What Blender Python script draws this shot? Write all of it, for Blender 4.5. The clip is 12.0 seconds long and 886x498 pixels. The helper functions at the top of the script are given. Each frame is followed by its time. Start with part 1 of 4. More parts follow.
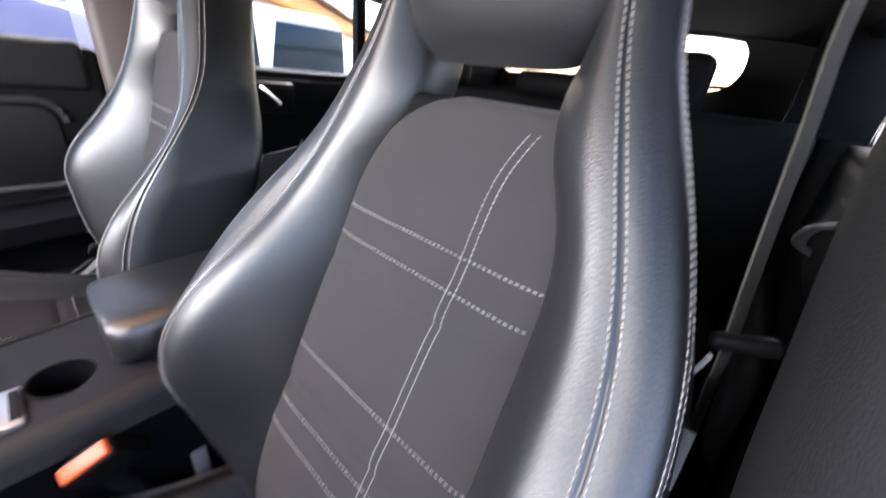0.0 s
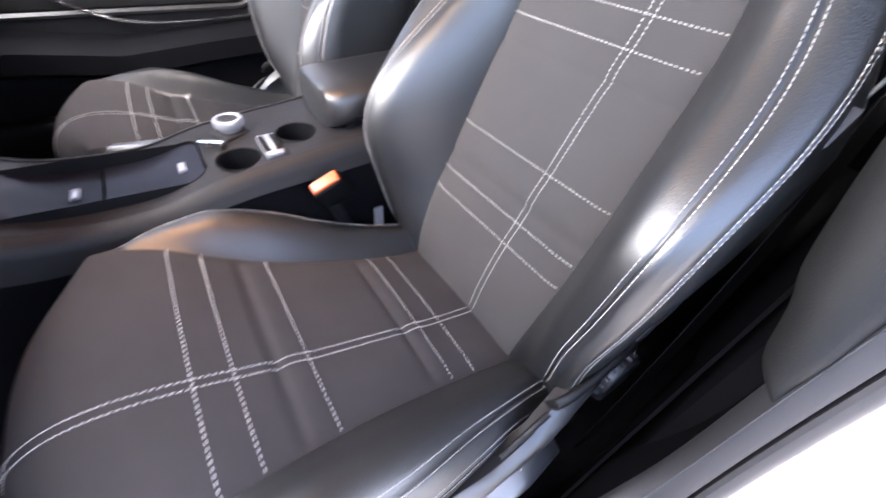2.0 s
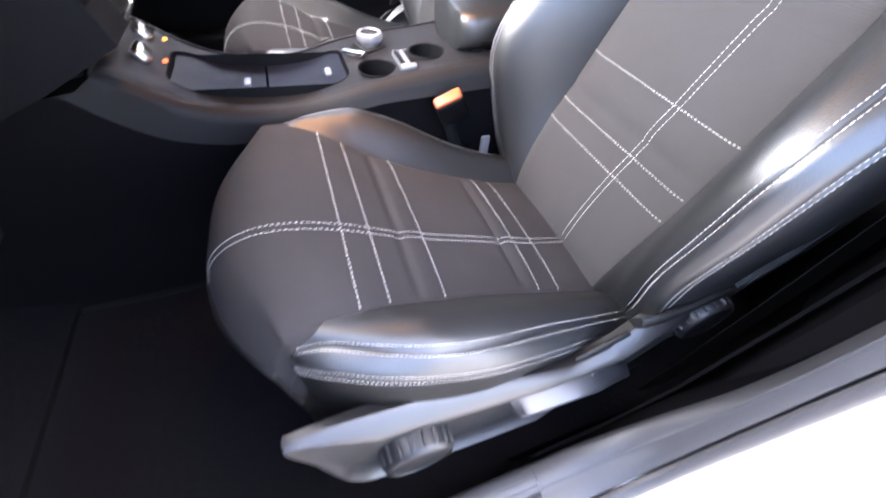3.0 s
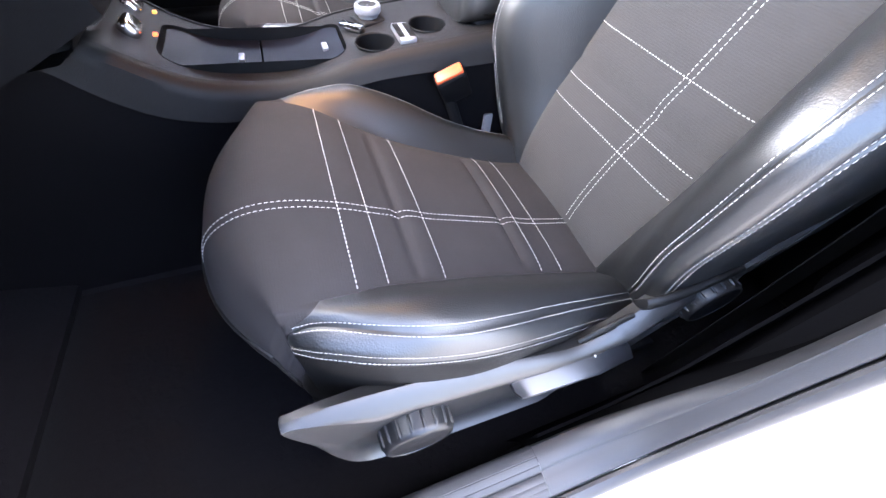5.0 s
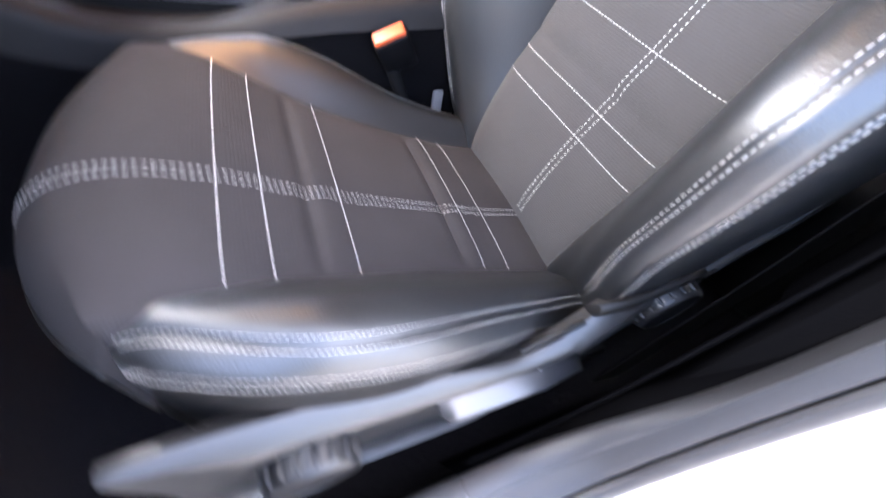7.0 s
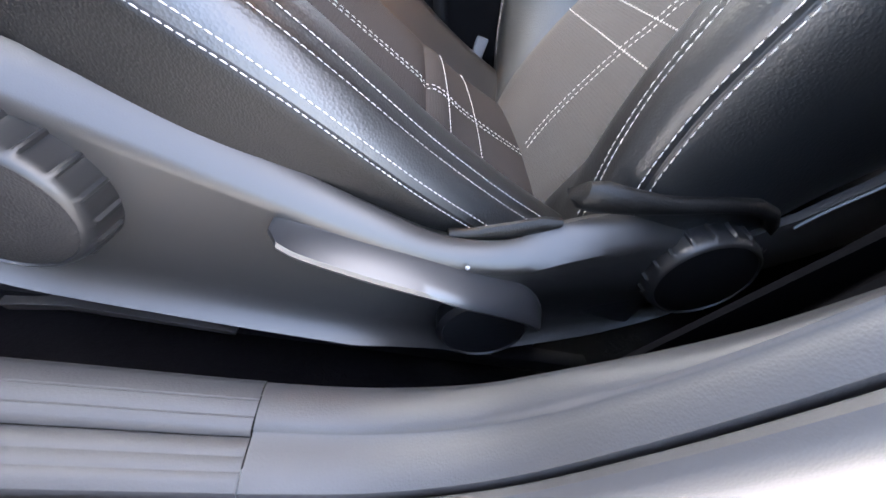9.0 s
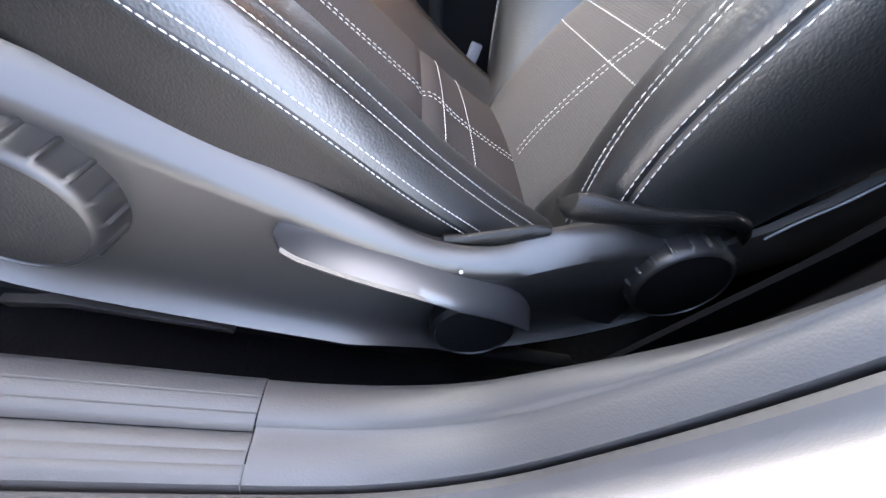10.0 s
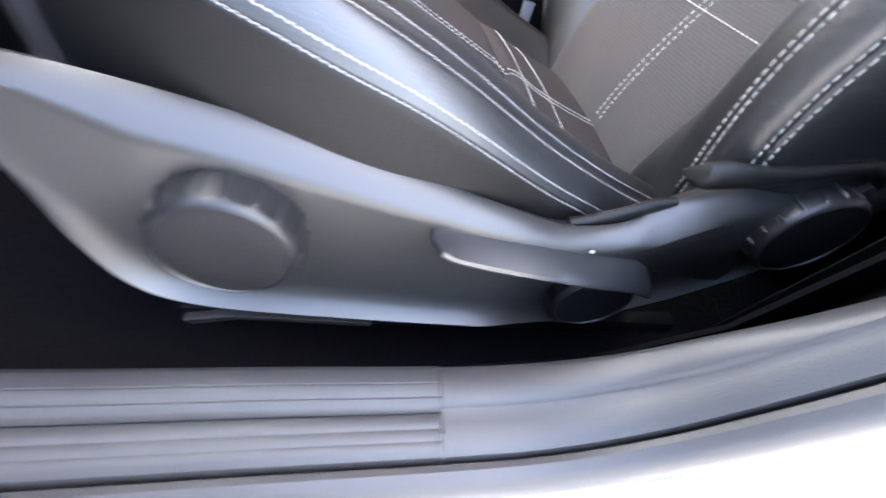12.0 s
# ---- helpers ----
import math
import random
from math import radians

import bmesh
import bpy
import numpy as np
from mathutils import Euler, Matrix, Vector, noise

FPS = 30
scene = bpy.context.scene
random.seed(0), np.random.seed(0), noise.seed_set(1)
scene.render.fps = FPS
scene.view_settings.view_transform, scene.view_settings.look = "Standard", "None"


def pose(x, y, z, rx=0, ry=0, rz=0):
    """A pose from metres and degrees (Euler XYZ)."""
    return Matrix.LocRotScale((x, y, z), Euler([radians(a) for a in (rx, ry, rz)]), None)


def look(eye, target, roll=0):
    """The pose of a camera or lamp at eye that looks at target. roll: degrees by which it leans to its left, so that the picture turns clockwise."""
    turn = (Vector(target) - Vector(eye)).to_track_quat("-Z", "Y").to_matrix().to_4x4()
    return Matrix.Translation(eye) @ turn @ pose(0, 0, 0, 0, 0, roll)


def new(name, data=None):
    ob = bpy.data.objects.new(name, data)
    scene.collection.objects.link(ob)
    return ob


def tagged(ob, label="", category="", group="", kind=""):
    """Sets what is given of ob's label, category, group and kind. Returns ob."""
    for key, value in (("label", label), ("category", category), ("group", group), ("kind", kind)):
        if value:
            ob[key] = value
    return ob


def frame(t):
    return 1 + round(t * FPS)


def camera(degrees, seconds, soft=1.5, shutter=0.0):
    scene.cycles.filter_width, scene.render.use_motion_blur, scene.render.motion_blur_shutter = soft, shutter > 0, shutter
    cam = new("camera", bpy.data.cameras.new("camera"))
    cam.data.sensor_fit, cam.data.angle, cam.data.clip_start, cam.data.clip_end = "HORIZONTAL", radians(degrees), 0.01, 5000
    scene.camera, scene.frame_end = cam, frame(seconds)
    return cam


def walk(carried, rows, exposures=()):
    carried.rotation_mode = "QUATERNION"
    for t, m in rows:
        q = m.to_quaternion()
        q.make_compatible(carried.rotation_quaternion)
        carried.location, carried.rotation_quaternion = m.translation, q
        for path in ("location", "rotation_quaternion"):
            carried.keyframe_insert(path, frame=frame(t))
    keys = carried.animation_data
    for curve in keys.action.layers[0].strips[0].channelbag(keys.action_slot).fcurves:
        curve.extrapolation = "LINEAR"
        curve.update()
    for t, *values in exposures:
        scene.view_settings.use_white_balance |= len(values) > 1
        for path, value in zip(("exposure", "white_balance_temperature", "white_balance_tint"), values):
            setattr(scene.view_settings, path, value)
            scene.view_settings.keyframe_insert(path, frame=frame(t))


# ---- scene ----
cam = camera(100.5, 12.0, shutter=0.7)
PATH = [
    (0, (0.243, 0.173, 1.054), (-0.908, 1.561, 0.19), 6.5),
    (0.2, (0.234, 0.149, 1.05), (-0.88, 1.509, 0.096), 7.6),
    (0.5, (0.25, 0.131, 1.025), (-0.892, 1.456, 0.055), 7.8),
    (0.7, (0.253, 0.104, 1.019), (-0.808, 1.436, -0.031), 8.4),
    (1, (0.271, 0.082, 0.985), (-0.836, 1.32, -0.129), 10.0),
    (1.2, (0.298, 0.071, 0.982), (-0.931, 1.205, -0.119), 10.5),
    (1.5, (0.296, 0.028, 0.972), (-0.848, 1.126, -0.247), 9.2),
    (2, (0.31, -0.017, 0.969), (-0.83, 0.87, -0.415), 5.4),
    (2.5, (0.33, -0.064, 0.959), (-0.877, 0.651, -0.466), 5.0),
    (2.7, (0.337, -0.073, 0.942), (-0.856, 0.585, -0.518), 5.2),
    (3, (0.372, -0.11, 0.936), (-0.824, 0.419, -0.577), 5.3),
    (3.3, (0.382, -0.116, 0.934), (-0.783, 0.367, -0.618), 4.5),
    (3.5, (0.381, -0.115, 0.932), (-0.766, 0.366, -0.634), 5.0),
    (5.5, (0.359, -0.092, 0.911), (-0.779, 0.42, -0.651), 4.7),
    (5.7, (0.295, -0.046, 0.899), (-0.729, 0.669, -0.654), 6.5),
    (6, (0.265, -0.013, 0.871), (-0.637, 0.804, -0.716), 10.7),
    (6.3, (0.273, -0.022, 0.88), (-0.688, 0.729, -0.705), 7.5),
    (6.5, (0.285, -0.049, 0.884), (-0.694, 0.648, -0.715), 7.0),
    (6.8, (0.312, -0.051, 0.876), (-0.73, 0.589, -0.707), 8.1),
    (7, (0.344, -0.04, 0.858), (-0.716, 0.622, -0.703), 13.5),
    (7.2, (0.398, -0.036, 0.815), (-0.668, 0.635, -0.739), 20.2),
    (7.5, (0.445, 0.016, 0.756), (-0.633, 0.538, -0.846), 18.7),
    (9.3, (0.436, 0.084, 0.638), (-1.026, 0.611, -0.621), 25.7),
    (9.5, (0.437, 0.082, 0.638), (-1.024, 0.615, -0.62), 26.0),
    (9.7, (0.434, 0.079, 0.646), (-1.015, 0.621, -0.622), 27.2),
    (10, (0.442, 0.076, 0.65), (-0.983, 0.643, -0.633), 27.0),
    (10.2, (0.442, 0.056, 0.663), (-0.968, 0.629, -0.634), 28.5),
    (10.5, (0.458, -0.015, 0.676), (-0.936, 0.407, -0.694), 19.7),
    (10.7, (0.463, -0.05, 0.677), (-0.948, 0.282, -0.704), 16.5),
    (11, (0.452, -0.056, 0.665), (-0.903, 0.401, -0.733), 19.0),
    (11.5, (0.45, -0.065, 0.661), (-0.872, 0.373, -0.774), 17.9),
    (12, (0.434, -0.003, 0.654), (-0.858, 0.437, -0.808), 18.3),
]
EXPOSE = 3.75
LIGHT = [(0, 0.13, 6500, 15), (1, 0.5, 6520, 15), (1.5, 0.78, 6520, 15), (2, 0.97, 6580, 16), (3.5, 1.35, 6430, 15), (5.5, 1.29, 6300, 13), (6.5, 1.27, 6450, 16), (7, 1.22, 6450, 15), (7.5, 0.58, 6400, 13), (9.5, 1.33, 6850, 10), (11.5, 1.36, 6600, 10), (12, 1.31, 6600, 10)]
walk(cam, [(t, look(eye, target, roll)) for t, eye, target, roll in PATH], [(t, EXPOSE + d, kelvin, tint) for t, d, kelvin, tint in LIGHT])

# ---- world and light ----
world = bpy.data.worlds.new("sky")
scene.world = world
world.use_nodes = True
wn, wl = world.node_tree.nodes, world.node_tree.links
sky = wn.new("ShaderNodeTexSky")
sky.sky_type, sky.sun_disc = "NISHITA", False
sky.sun_elevation, sky.sun_rotation = radians(46), radians(338)
sky.air_density, sky.dust_density = 0.9, 5.5
wl.new(sky.outputs[0], wn["Background"].inputs[0])
wn["Background"].inputs[1].default_value = 0.15
sun = new("sun", bpy.data.lights.new("sun", "SUN"))
sun.data.energy, sun.data.angle, sun.data.color = 2.0, radians(0.6), (1.0, 0.96, 0.92)
sun.matrix_world = look((-2.0, 5.0, 5.6), (0, 0, 0))
# the bright sky in the windscreen
screen_light = new("windscreen_light", bpy.data.lights.new("windscreen_light", "AREA"))
screen_light.data.shape, screen_light.data.size, screen_light.data.size_y = "RECTANGLE", 1.30, 0.86
screen_light.data.energy, screen_light.data.color = 9.2, (1.0, 0.985, 0.975)
screen_light.matrix_world = look((-0.22, -0.74, 1.19), (-0.16, -0.05, 0.70))
# the warm courtesy lamp that burns while the door is open
courtesy = new("courtesy_light", bpy.data.lights.new("courtesy_light", "AREA"))
courtesy.data.shape, courtesy.data.size, courtesy.data.size_y = "RECTANGLE", 0.16, 0.09
courtesy.data.spread = radians(75)
courtesy.data.energy, courtesy.data.color = 0.042, (1.0, 0.48, 0.18)
courtesy.matrix_world = look((-0.28, 0.06, 1.310), (-0.25, -0.05, 0.3))


# ---- materials ----
def material(name, color, rough=0.5, metal=0.0, vary=0.15, vary_scale=8.0, grain=0.0, grain_scale=900.0, wear=0.0, wear_scale=25.0,
             cells=False, ribs=0.0, rib_scale=400.0, rib_axis="Z", spec=0.5, sheen=0.0, coat=0.0, rough_vary=0.08):
    m = bpy.data.materials.new(name)
    m.use_nodes = True
    n, l = m.node_tree.nodes, m.node_tree.links
    p = n["Principled BSDF"]
    p.inputs["Roughness"].default_value, p.inputs["Metallic"].default_value = rough, metal
    p.inputs["Specular IOR Level"].default_value = spec
    p.inputs["Sheen Weight"].default_value = sheen
    p.inputs["Coat Weight"].default_value = coat
    co = n.new("ShaderNodeTexCoord")
    big = n.new("ShaderNodeTexNoise")
    big.inputs["Scale"].default_value, big.inputs["Detail"].default_value = vary_scale, 6
    l.new(co.outputs["Object"], big.inputs["Vector"])
    mix = n.new("ShaderNodeMix")
    mix.data_type = "RGBA"
    mix.inputs[6].default_value = (*[c * (1 - vary) for c in color], 1)
    mix.inputs[7].default_value = (*[c * (1 + vary) for c in color], 1)
    l.new(big.outputs["Fac"], mix.inputs[0])
    l.new(mix.outputs[2], p.inputs["Base Color"])
    mr = n.new("ShaderNodeMapRange")
    mr.inputs[3].default_value, mr.inputs[4].default_value = max(rough - rough_vary, 0.02), min(rough + rough_vary, 1)
    l.new(big.outputs["Fac"], mr.inputs[0])
    l.new(mr.outputs[0], p.inputs["Roughness"])
    normal = None
    if grain:
        g = n.new("ShaderNodeTexVoronoi" if cells else "ShaderNodeTexNoise")
        g.inputs["Scale"].default_value = grain_scale
        l.new(co.outputs["Object"], g.inputs["Vector"])
        b = n.new("ShaderNodeBump")
        b.inputs["Strength"].default_value, b.inputs["Distance"].default_value = grain, 0.0006
        l.new(g.outputs[0], b.inputs["Height"])
        normal = b
    if wear:
        g = n.new("ShaderNodeTexNoise")
        g.inputs["Scale"].default_value, g.inputs["Detail"].default_value = wear_scale, 8
        g.inputs["Distortion"].default_value = 0.8
        l.new(co.outputs["Object"], g.inputs["Vector"])
        b = n.new("ShaderNodeBump")
        b.inputs["Strength"].default_value, b.inputs["Distance"].default_value = wear, 0.004
        l.new(g.outputs[0], b.inputs["Height"])
        if normal:
            l.new(normal.outputs[0], b.inputs["Normal"])
        normal = b
    if ribs:
        g = n.new("ShaderNodeTexWave")
        g.bands_direction = rib_axis
        g.inputs["Scale"].default_value = rib_scale
        g.inputs["Distortion"].default_value, g.inputs["Detail Scale"].default_value = 0.6, 2.0
        l.new(co.outputs["Object"], g.inputs["Vector"])
        b = n.new("ShaderNodeBump")
        b.inputs["Strength"].default_value, b.inputs["Distance"].default_value = ribs, 0.0006
        l.new(g.outputs[1], b.inputs["Height"])
        if normal:
            l.new(normal.outputs[0], b.inputs["Normal"])
        normal = b
    if normal:
        l.new(normal.outputs[0], p.inputs["Normal"])
    return m


def glass_material(name, color, rough=0.0):
    m = bpy.data.materials.new(name)
    m.use_nodes = True
    p = m.node_tree.nodes["Principled BSDF"]
    p.inputs["Base Color"].default_value = (*color, 1)
    p.inputs["Roughness"].default_value, p.inputs["Transmission Weight"].default_value = rough, 1.0
    p.inputs["IOR"].default_value = 1.1
    return m


def glow_material(name, color, strength):
    m = bpy.data.materials.new(name)
    m.use_nodes = True
    p = m.node_tree.nodes["Principled BSDF"]
    p.inputs["Base Color"].default_value = (*color, 1)
    p.inputs["Emission Color"].default_value = (*color, 1)
    p.inputs["Emission Strength"].default_value = strength
    return m


LEATHER = material("black_leather", (0.0050, 0.0054, 0.0061), 0.44, spec=1.0, grain=0.30, grain_scale=560, cells=True, wear=0.07, wear_scale=42, vary=0.2)
VINYL = material("black_vinyl", (0.0052, 0.0049, 0.0049), 0.47, spec=0.27, grain=0.3, grain_scale=800, cells=True, wear=0.05, wear_scale=30, vary=0.2)
FABRIC = material("grey_fabric", (0.0338, 0.0318, 0.0315), 0.92, grain=0.6, grain_scale=1100, ribs=0.30, rib_scale=105, sheen=0.05, spec=0.25, vary=0.24, vary_scale=14, wear=0.07)
FABRIC_FLAT = material("grey_cushion_fabric", (0.0285, 0.0257, 0.0260), 0.92, grain=0.6, grain_scale=1100, ribs=0.10, rib_scale=105, rib_axis="Y", sheen=0.0, spec=0.1, vary=0.24, vary_scale=14, wear=0.07)
THREAD = material("white_thread", (0.40, 0.385, 0.365), 0.7, vary=0.1, vary_scale=60)
SHIELD = material("grey_plastic", (0.0172, 0.0160, 0.0157), 0.41, spec=0.68, grain=0.08, grain_scale=1300, wear=0.012, vary=0.08)
SILL = material("sill_plastic", (0.0212, 0.0212, 0.0236), 0.52, spec=0.5, grain=0.13, grain_scale=800, cells=True, vary=0.16, vary_scale=5, wear=0.008)
BACKING = material("brown_plastic", (0.020, 0.0175, 0.0165), 0.6, spec=0.3, grain=0.25, grain_scale=900, cells=True, vary=0.12)
LEVER_GLOSS = material("lever_plastic", (0.017, 0.017, 0.019), 0.31, spec=0.9, grain=0.04, grain_scale=1300, vary=0.08)
KNOB = material("knob_plastic", (0.009, 0.009, 0.010), 0.40, spec=0.42, grain=0.06, grain_scale=900, vary=0.1)
PILLAR = material("pillar_plastic", (0.0078, 0.0082, 0.0084), 0.62, spec=0.22, grain=0.35, grain_scale=800, cells=True, vary=0.12)
DARK = material("dark_plastic", (0.0045, 0.0045, 0.0052), 0.55, spec=0.10, grain=0.3, grain_scale=900, cells=True, vary=0.2)
CONSOLE = material("console_plastic", (0.0105, 0.0102, 0.0108), 0.52, spec=0.14, grain=0.35, grain_scale=800, cells=True, vary=0.2)
# console plastic again, darkened for the shade low beside the seat
FLANK_SHADED = material("shaded_console_plastic", (0.0036, 0.0034, 0.0040), 0.6, spec=0.05, grain=0.3, grain_scale=800, cells=True, vary=0.2)
BRACKET = material("pale_bracket", (0.11, 0.11, 0.12), 0.55, vary=0.1)
# pale and hardly metallic: the tongue plate's glint as a colour
GLINT = material("glint_steel", (0.85, 0.83, 0.80), 0.45, metal=0.25, vary=0.05)
SATIN = material("satin_metal", (0.42, 0.42, 0.44), 0.38, metal=0.8, vary=0.05)
TAUPE = material("taupe_trim", (0.075, 0.060, 0.053), 0.6, grain=0.3, vary=0.1)
TRAY = material("tray_plastic", (0.0045, 0.005, 0.0095), 0.48, spec=0.15, grain=0.1, vary=0.2)
BLACK = material("black_trim", (0.003, 0.003, 0.0035), 0.6, spec=0.15, vary=0.3)
CARPET = material("black_carpet", (0.0042, 0.0039, 0.0048), 0.95, grain=1.0, grain_scale=500, wear=0.4, wear_scale=60, vary=0.4, vary_scale=40, spec=0.1)
# near-black without gloss: the shade between seat and pillar as a colour
GAP_SHADE = material("gap_shade_black", (0.0028, 0.0028, 0.0033), 0.95, spec=0.0, grain=0.6, grain_scale=500, vary=0.3)
CHROME = material("chrome", (0.75, 0.75, 0.77), 0.18, metal=1.0, vary=0.05)
STEEL = material("dull_steel", (0.35, 0.35, 0.36), 0.4, metal=1.0, vary=0.2)
RED = material("red_button", (0.55, 0.075, 0.018), 0.45, vary=0.05)
PAINT = material("white_paint", (0.60, 0.60, 0.585), 0.3, coat=0.5, vary=0.02, rough_vary=0.03)
BLUE_PAINT = material("blue_paint", (0.11, 0.11, 0.20), 0.3, coat=0.7, vary=0.05)
WEB = material("belt_webbing", (0.045, 0.044, 0.039), 0.8, ribs=0.5, rib_scale=300, vary=0.1)
# rear bench cloth, also the painted shade behind the front seats' inserts
BENCH_AND_GAP = material("bench_cloth_and_gap_shade", (0.003, 0.003, 0.0033), 0.7, spec=0.12, grain=0.3, vary=0.2)
LINER = material("headliner", (0.006, 0.006, 0.006), 0.95, spec=0.05, grain=0.6, grain_scale=700, vary=0.1)
CONCRETE = material("ground_concrete", (0.20, 0.198, 0.20), 0.9, grain=0.8, grain_scale=200, wear=0.5, wear_scale=6, vary=0.35, vary_scale=90)
PLASTER = material("pale_plaster", (0.50, 0.47, 0.42), 0.9, grain=0.4, grain_scale=60, vary=0.15, vary_scale=2)
BROWN_TILE = material("brown_tiles", (0.06, 0.036, 0.025), 0.8, ribs=0.6, rib_scale=1.2, rib_axis="X", vary=0.3, vary_scale=3)
ORANGE = material("orange_wall", (0.46, 0.17, 0.016), 0.6, vary=0.12, vary_scale=3)
GLASS = glass_material("window_glass", (0.55, 0.58, 0.59))
PRIVACY = material("dark_glass", (0.008, 0.018, 0.026), 0.08, spec=0.3, vary=0.1, rough_vary=0.02)
RED_LENS = material("red_lens", (0.5, 0.02, 0.04), 0.2)
RUBBER = material("black_rubber", (0.012, 0.012, 0.013), 0.7, vary=0.2)
LIT_RED = glow_material("lit_red", (1.0, 0.12, 0.03), 0.12)
LIT_AMBER = glow_material("lit_amber", (1.0, 0.45, 0.08), 0.05)
LIT_GREEN = glow_material("lit_green", (0.1, 1.0, 0.35), 0.06)


# ---- mesh helpers ----
def thing(name, base, label, category, group="", kind=""):
    ob = new(name)
    ob.location = base
    ob.empty_display_size = 0.05
    return tagged(ob, label, category, group, kind)


def root_place(ob):
    while ob.parent:
        ob = ob.parent
    return ob.location.copy()


def part(name, bm, mat, parent, label="", smooth=True, kind=""):
    """Links a bmesh, given in world places, as one mesh under a thing or a part."""
    if parent is not None:
        bmesh.ops.translate(bm, verts=bm.verts, vec=-root_place(parent))
    me = bpy.data.meshes.new(name)
    bm.to_mesh(me)
    bm.free()
    for f in me.polygons:
        f.use_smooth = smooth
    if smooth:
        me.set_sharp_from_angle(angle=radians(40))
    me.materials.append(mat)
    ob = new(name, me)
    ob.parent = parent
    return tagged(ob, label, kind=kind)


def whole(name, bm, mat, label, category, kind="", group="", smooth=True):
    ob = part(name, bm, mat, None, label, smooth)
    return tagged(ob, label, category, group, kind)


def curve_at(table, x):
    """Smooth curve through a short table of (x, value)."""
    if x <= table[0][0]:
        return table[0][1]
    if x >= table[-1][0]:
        return table[-1][1]
    k = 0
    while table[k + 1][0] < x:
        k += 1
    (x0, v0), (x1, v1) = table[k], table[k + 1]
    s0 = (v1 - table[k - 1][1]) / (x1 - table[k - 1][0]) if k else (v1 - v0) / (x1 - x0)
    s1 = (table[k + 2][1] - v0) / (table[k + 2][0] - x0) if k + 2 < len(table) else (v1 - v0) / (x1 - x0)
    h, t = x1 - x0, (x - x0) / (x1 - x0)
    return (2 * t**3 - 3 * t * t + 1) * v0 + (t**3 - 2 * t * t + t) * h * s0 + (3 * t * t - 2 * t**3) * v1 + (t**3 - t * t) * h * s1


def spline(points, t, closed=False):
    """A point on the smooth line through points; t counts them."""
    n = len(points)
    k = int(math.floor(t))
    if not closed:
        k = min(max(k, 0), n - 2)
    f = t - k

    def at(i):
        return Vector(points[i % n] if closed else points[min(max(i, 0), n - 1)])

    a, b, c, d = at(k - 1), at(k), at(k + 1), at(k + 2)
    return 0.5 * (2 * b + (c - a) * f + (2 * a - 5 * b + 4 * c - d) * f * f + (3 * b - a - 3 * c + d) * f**3)


def smooth_line(points, per=6, closed=False):
    n = len(points)
    count = n * per if closed else (n - 1) * per + 1
    return [spline(points, i / per, closed) for i in range(count)]


def loft(rows, closed=False, caps=False):
    """A skin over rows of points."""
    bm = bmesh.new()
    vs = [[bm.verts.new(p) for p in row] for row in rows]
    n = len(rows[0])
    for a, b in zip(vs[:-1], vs[1:]):
        for i in range(n if closed else n - 1):
            j = (i + 1) % n
            bm.faces.new((a[i], a[j], b[j], b[i]))
    if caps and closed:
        bm.faces.new(vs[0])
        bm.faces.new(vs[-1])
    bmesh.ops.recalc_face_normals(bm, faces=bm.faces)
    return bm


def thick(bm, depth):
    """Gives an open skin a thickness."""
    bmesh.ops.solidify(bm, geom=bm.faces[:], thickness=depth)
    bmesh.ops.recalc_face_normals(bm, faces=bm.faces)
    return bm


def tube(points, r, sides=8, flat=1.0):
    """A round or flattened bar along points."""
    rows = []
    for i, p in enumerate(points):
        p = Vector(p)
        d = (Vector(points[min(i + 1, len(points) - 1)]) - Vector(points[max(i - 1, 0)])).normalized()
        a = d.cross(Vector((0, 0, 1)) if abs(d.z) < 0.9 else Vector((1, 0, 0))).normalized()
        b = d.cross(a)
        rows.append([p + a * r * math.cos(2 * math.pi * k / sides) + b * r * flat * math.sin(2 * math.pi * k / sides) for k in range(sides)])
    return loft(rows, True, True)


def box(x0, x1, y0, y1, z0, z1, bevel=0.004, segments=2):
    bm = bmesh.new()
    bmesh.ops.create_cube(bm, size=1)
    bmesh.ops.scale(bm, verts=bm.verts, vec=(abs(x1 - x0), abs(y1 - y0), abs(z1 - z0)))
    bmesh.ops.translate(bm, verts=bm.verts, vec=((x0 + x1) / 2, (y0 + y1) / 2, (z0 + z1) / 2))
    if bevel:
        bmesh.ops.bevel(bm, geom=bm.edges[:], offset=bevel, segments=segments, profile=0.5, affect="EDGES", clamp_overlap=True)
    return bm


def turn(bm, place, rx=0, ry=0, rz=0):
    bmesh.ops.rotate(bm, verts=bm.verts, cent=place, matrix=Euler([radians(a) for a in (rx, ry, rz)]).to_matrix())
    return bm


def lathe(profile, centre, axis="Z", segments=40, caps=True):
    """Turned shape: profile of (radius, height along the axis)."""
    c, rows = Vector(centre), []
    for r, h in profile:
        ring = []
        for k in range(segments):
            a = 2 * math.pi * k / segments
            u, v = r * math.cos(a), r * math.sin(a)
            ring.append(c + Vector({"Z": (u, v, h), "X": (h, u, v), "Y": (u, h, v)}[axis]))
        rows.append(ring)
    return loft(rows, True, caps)


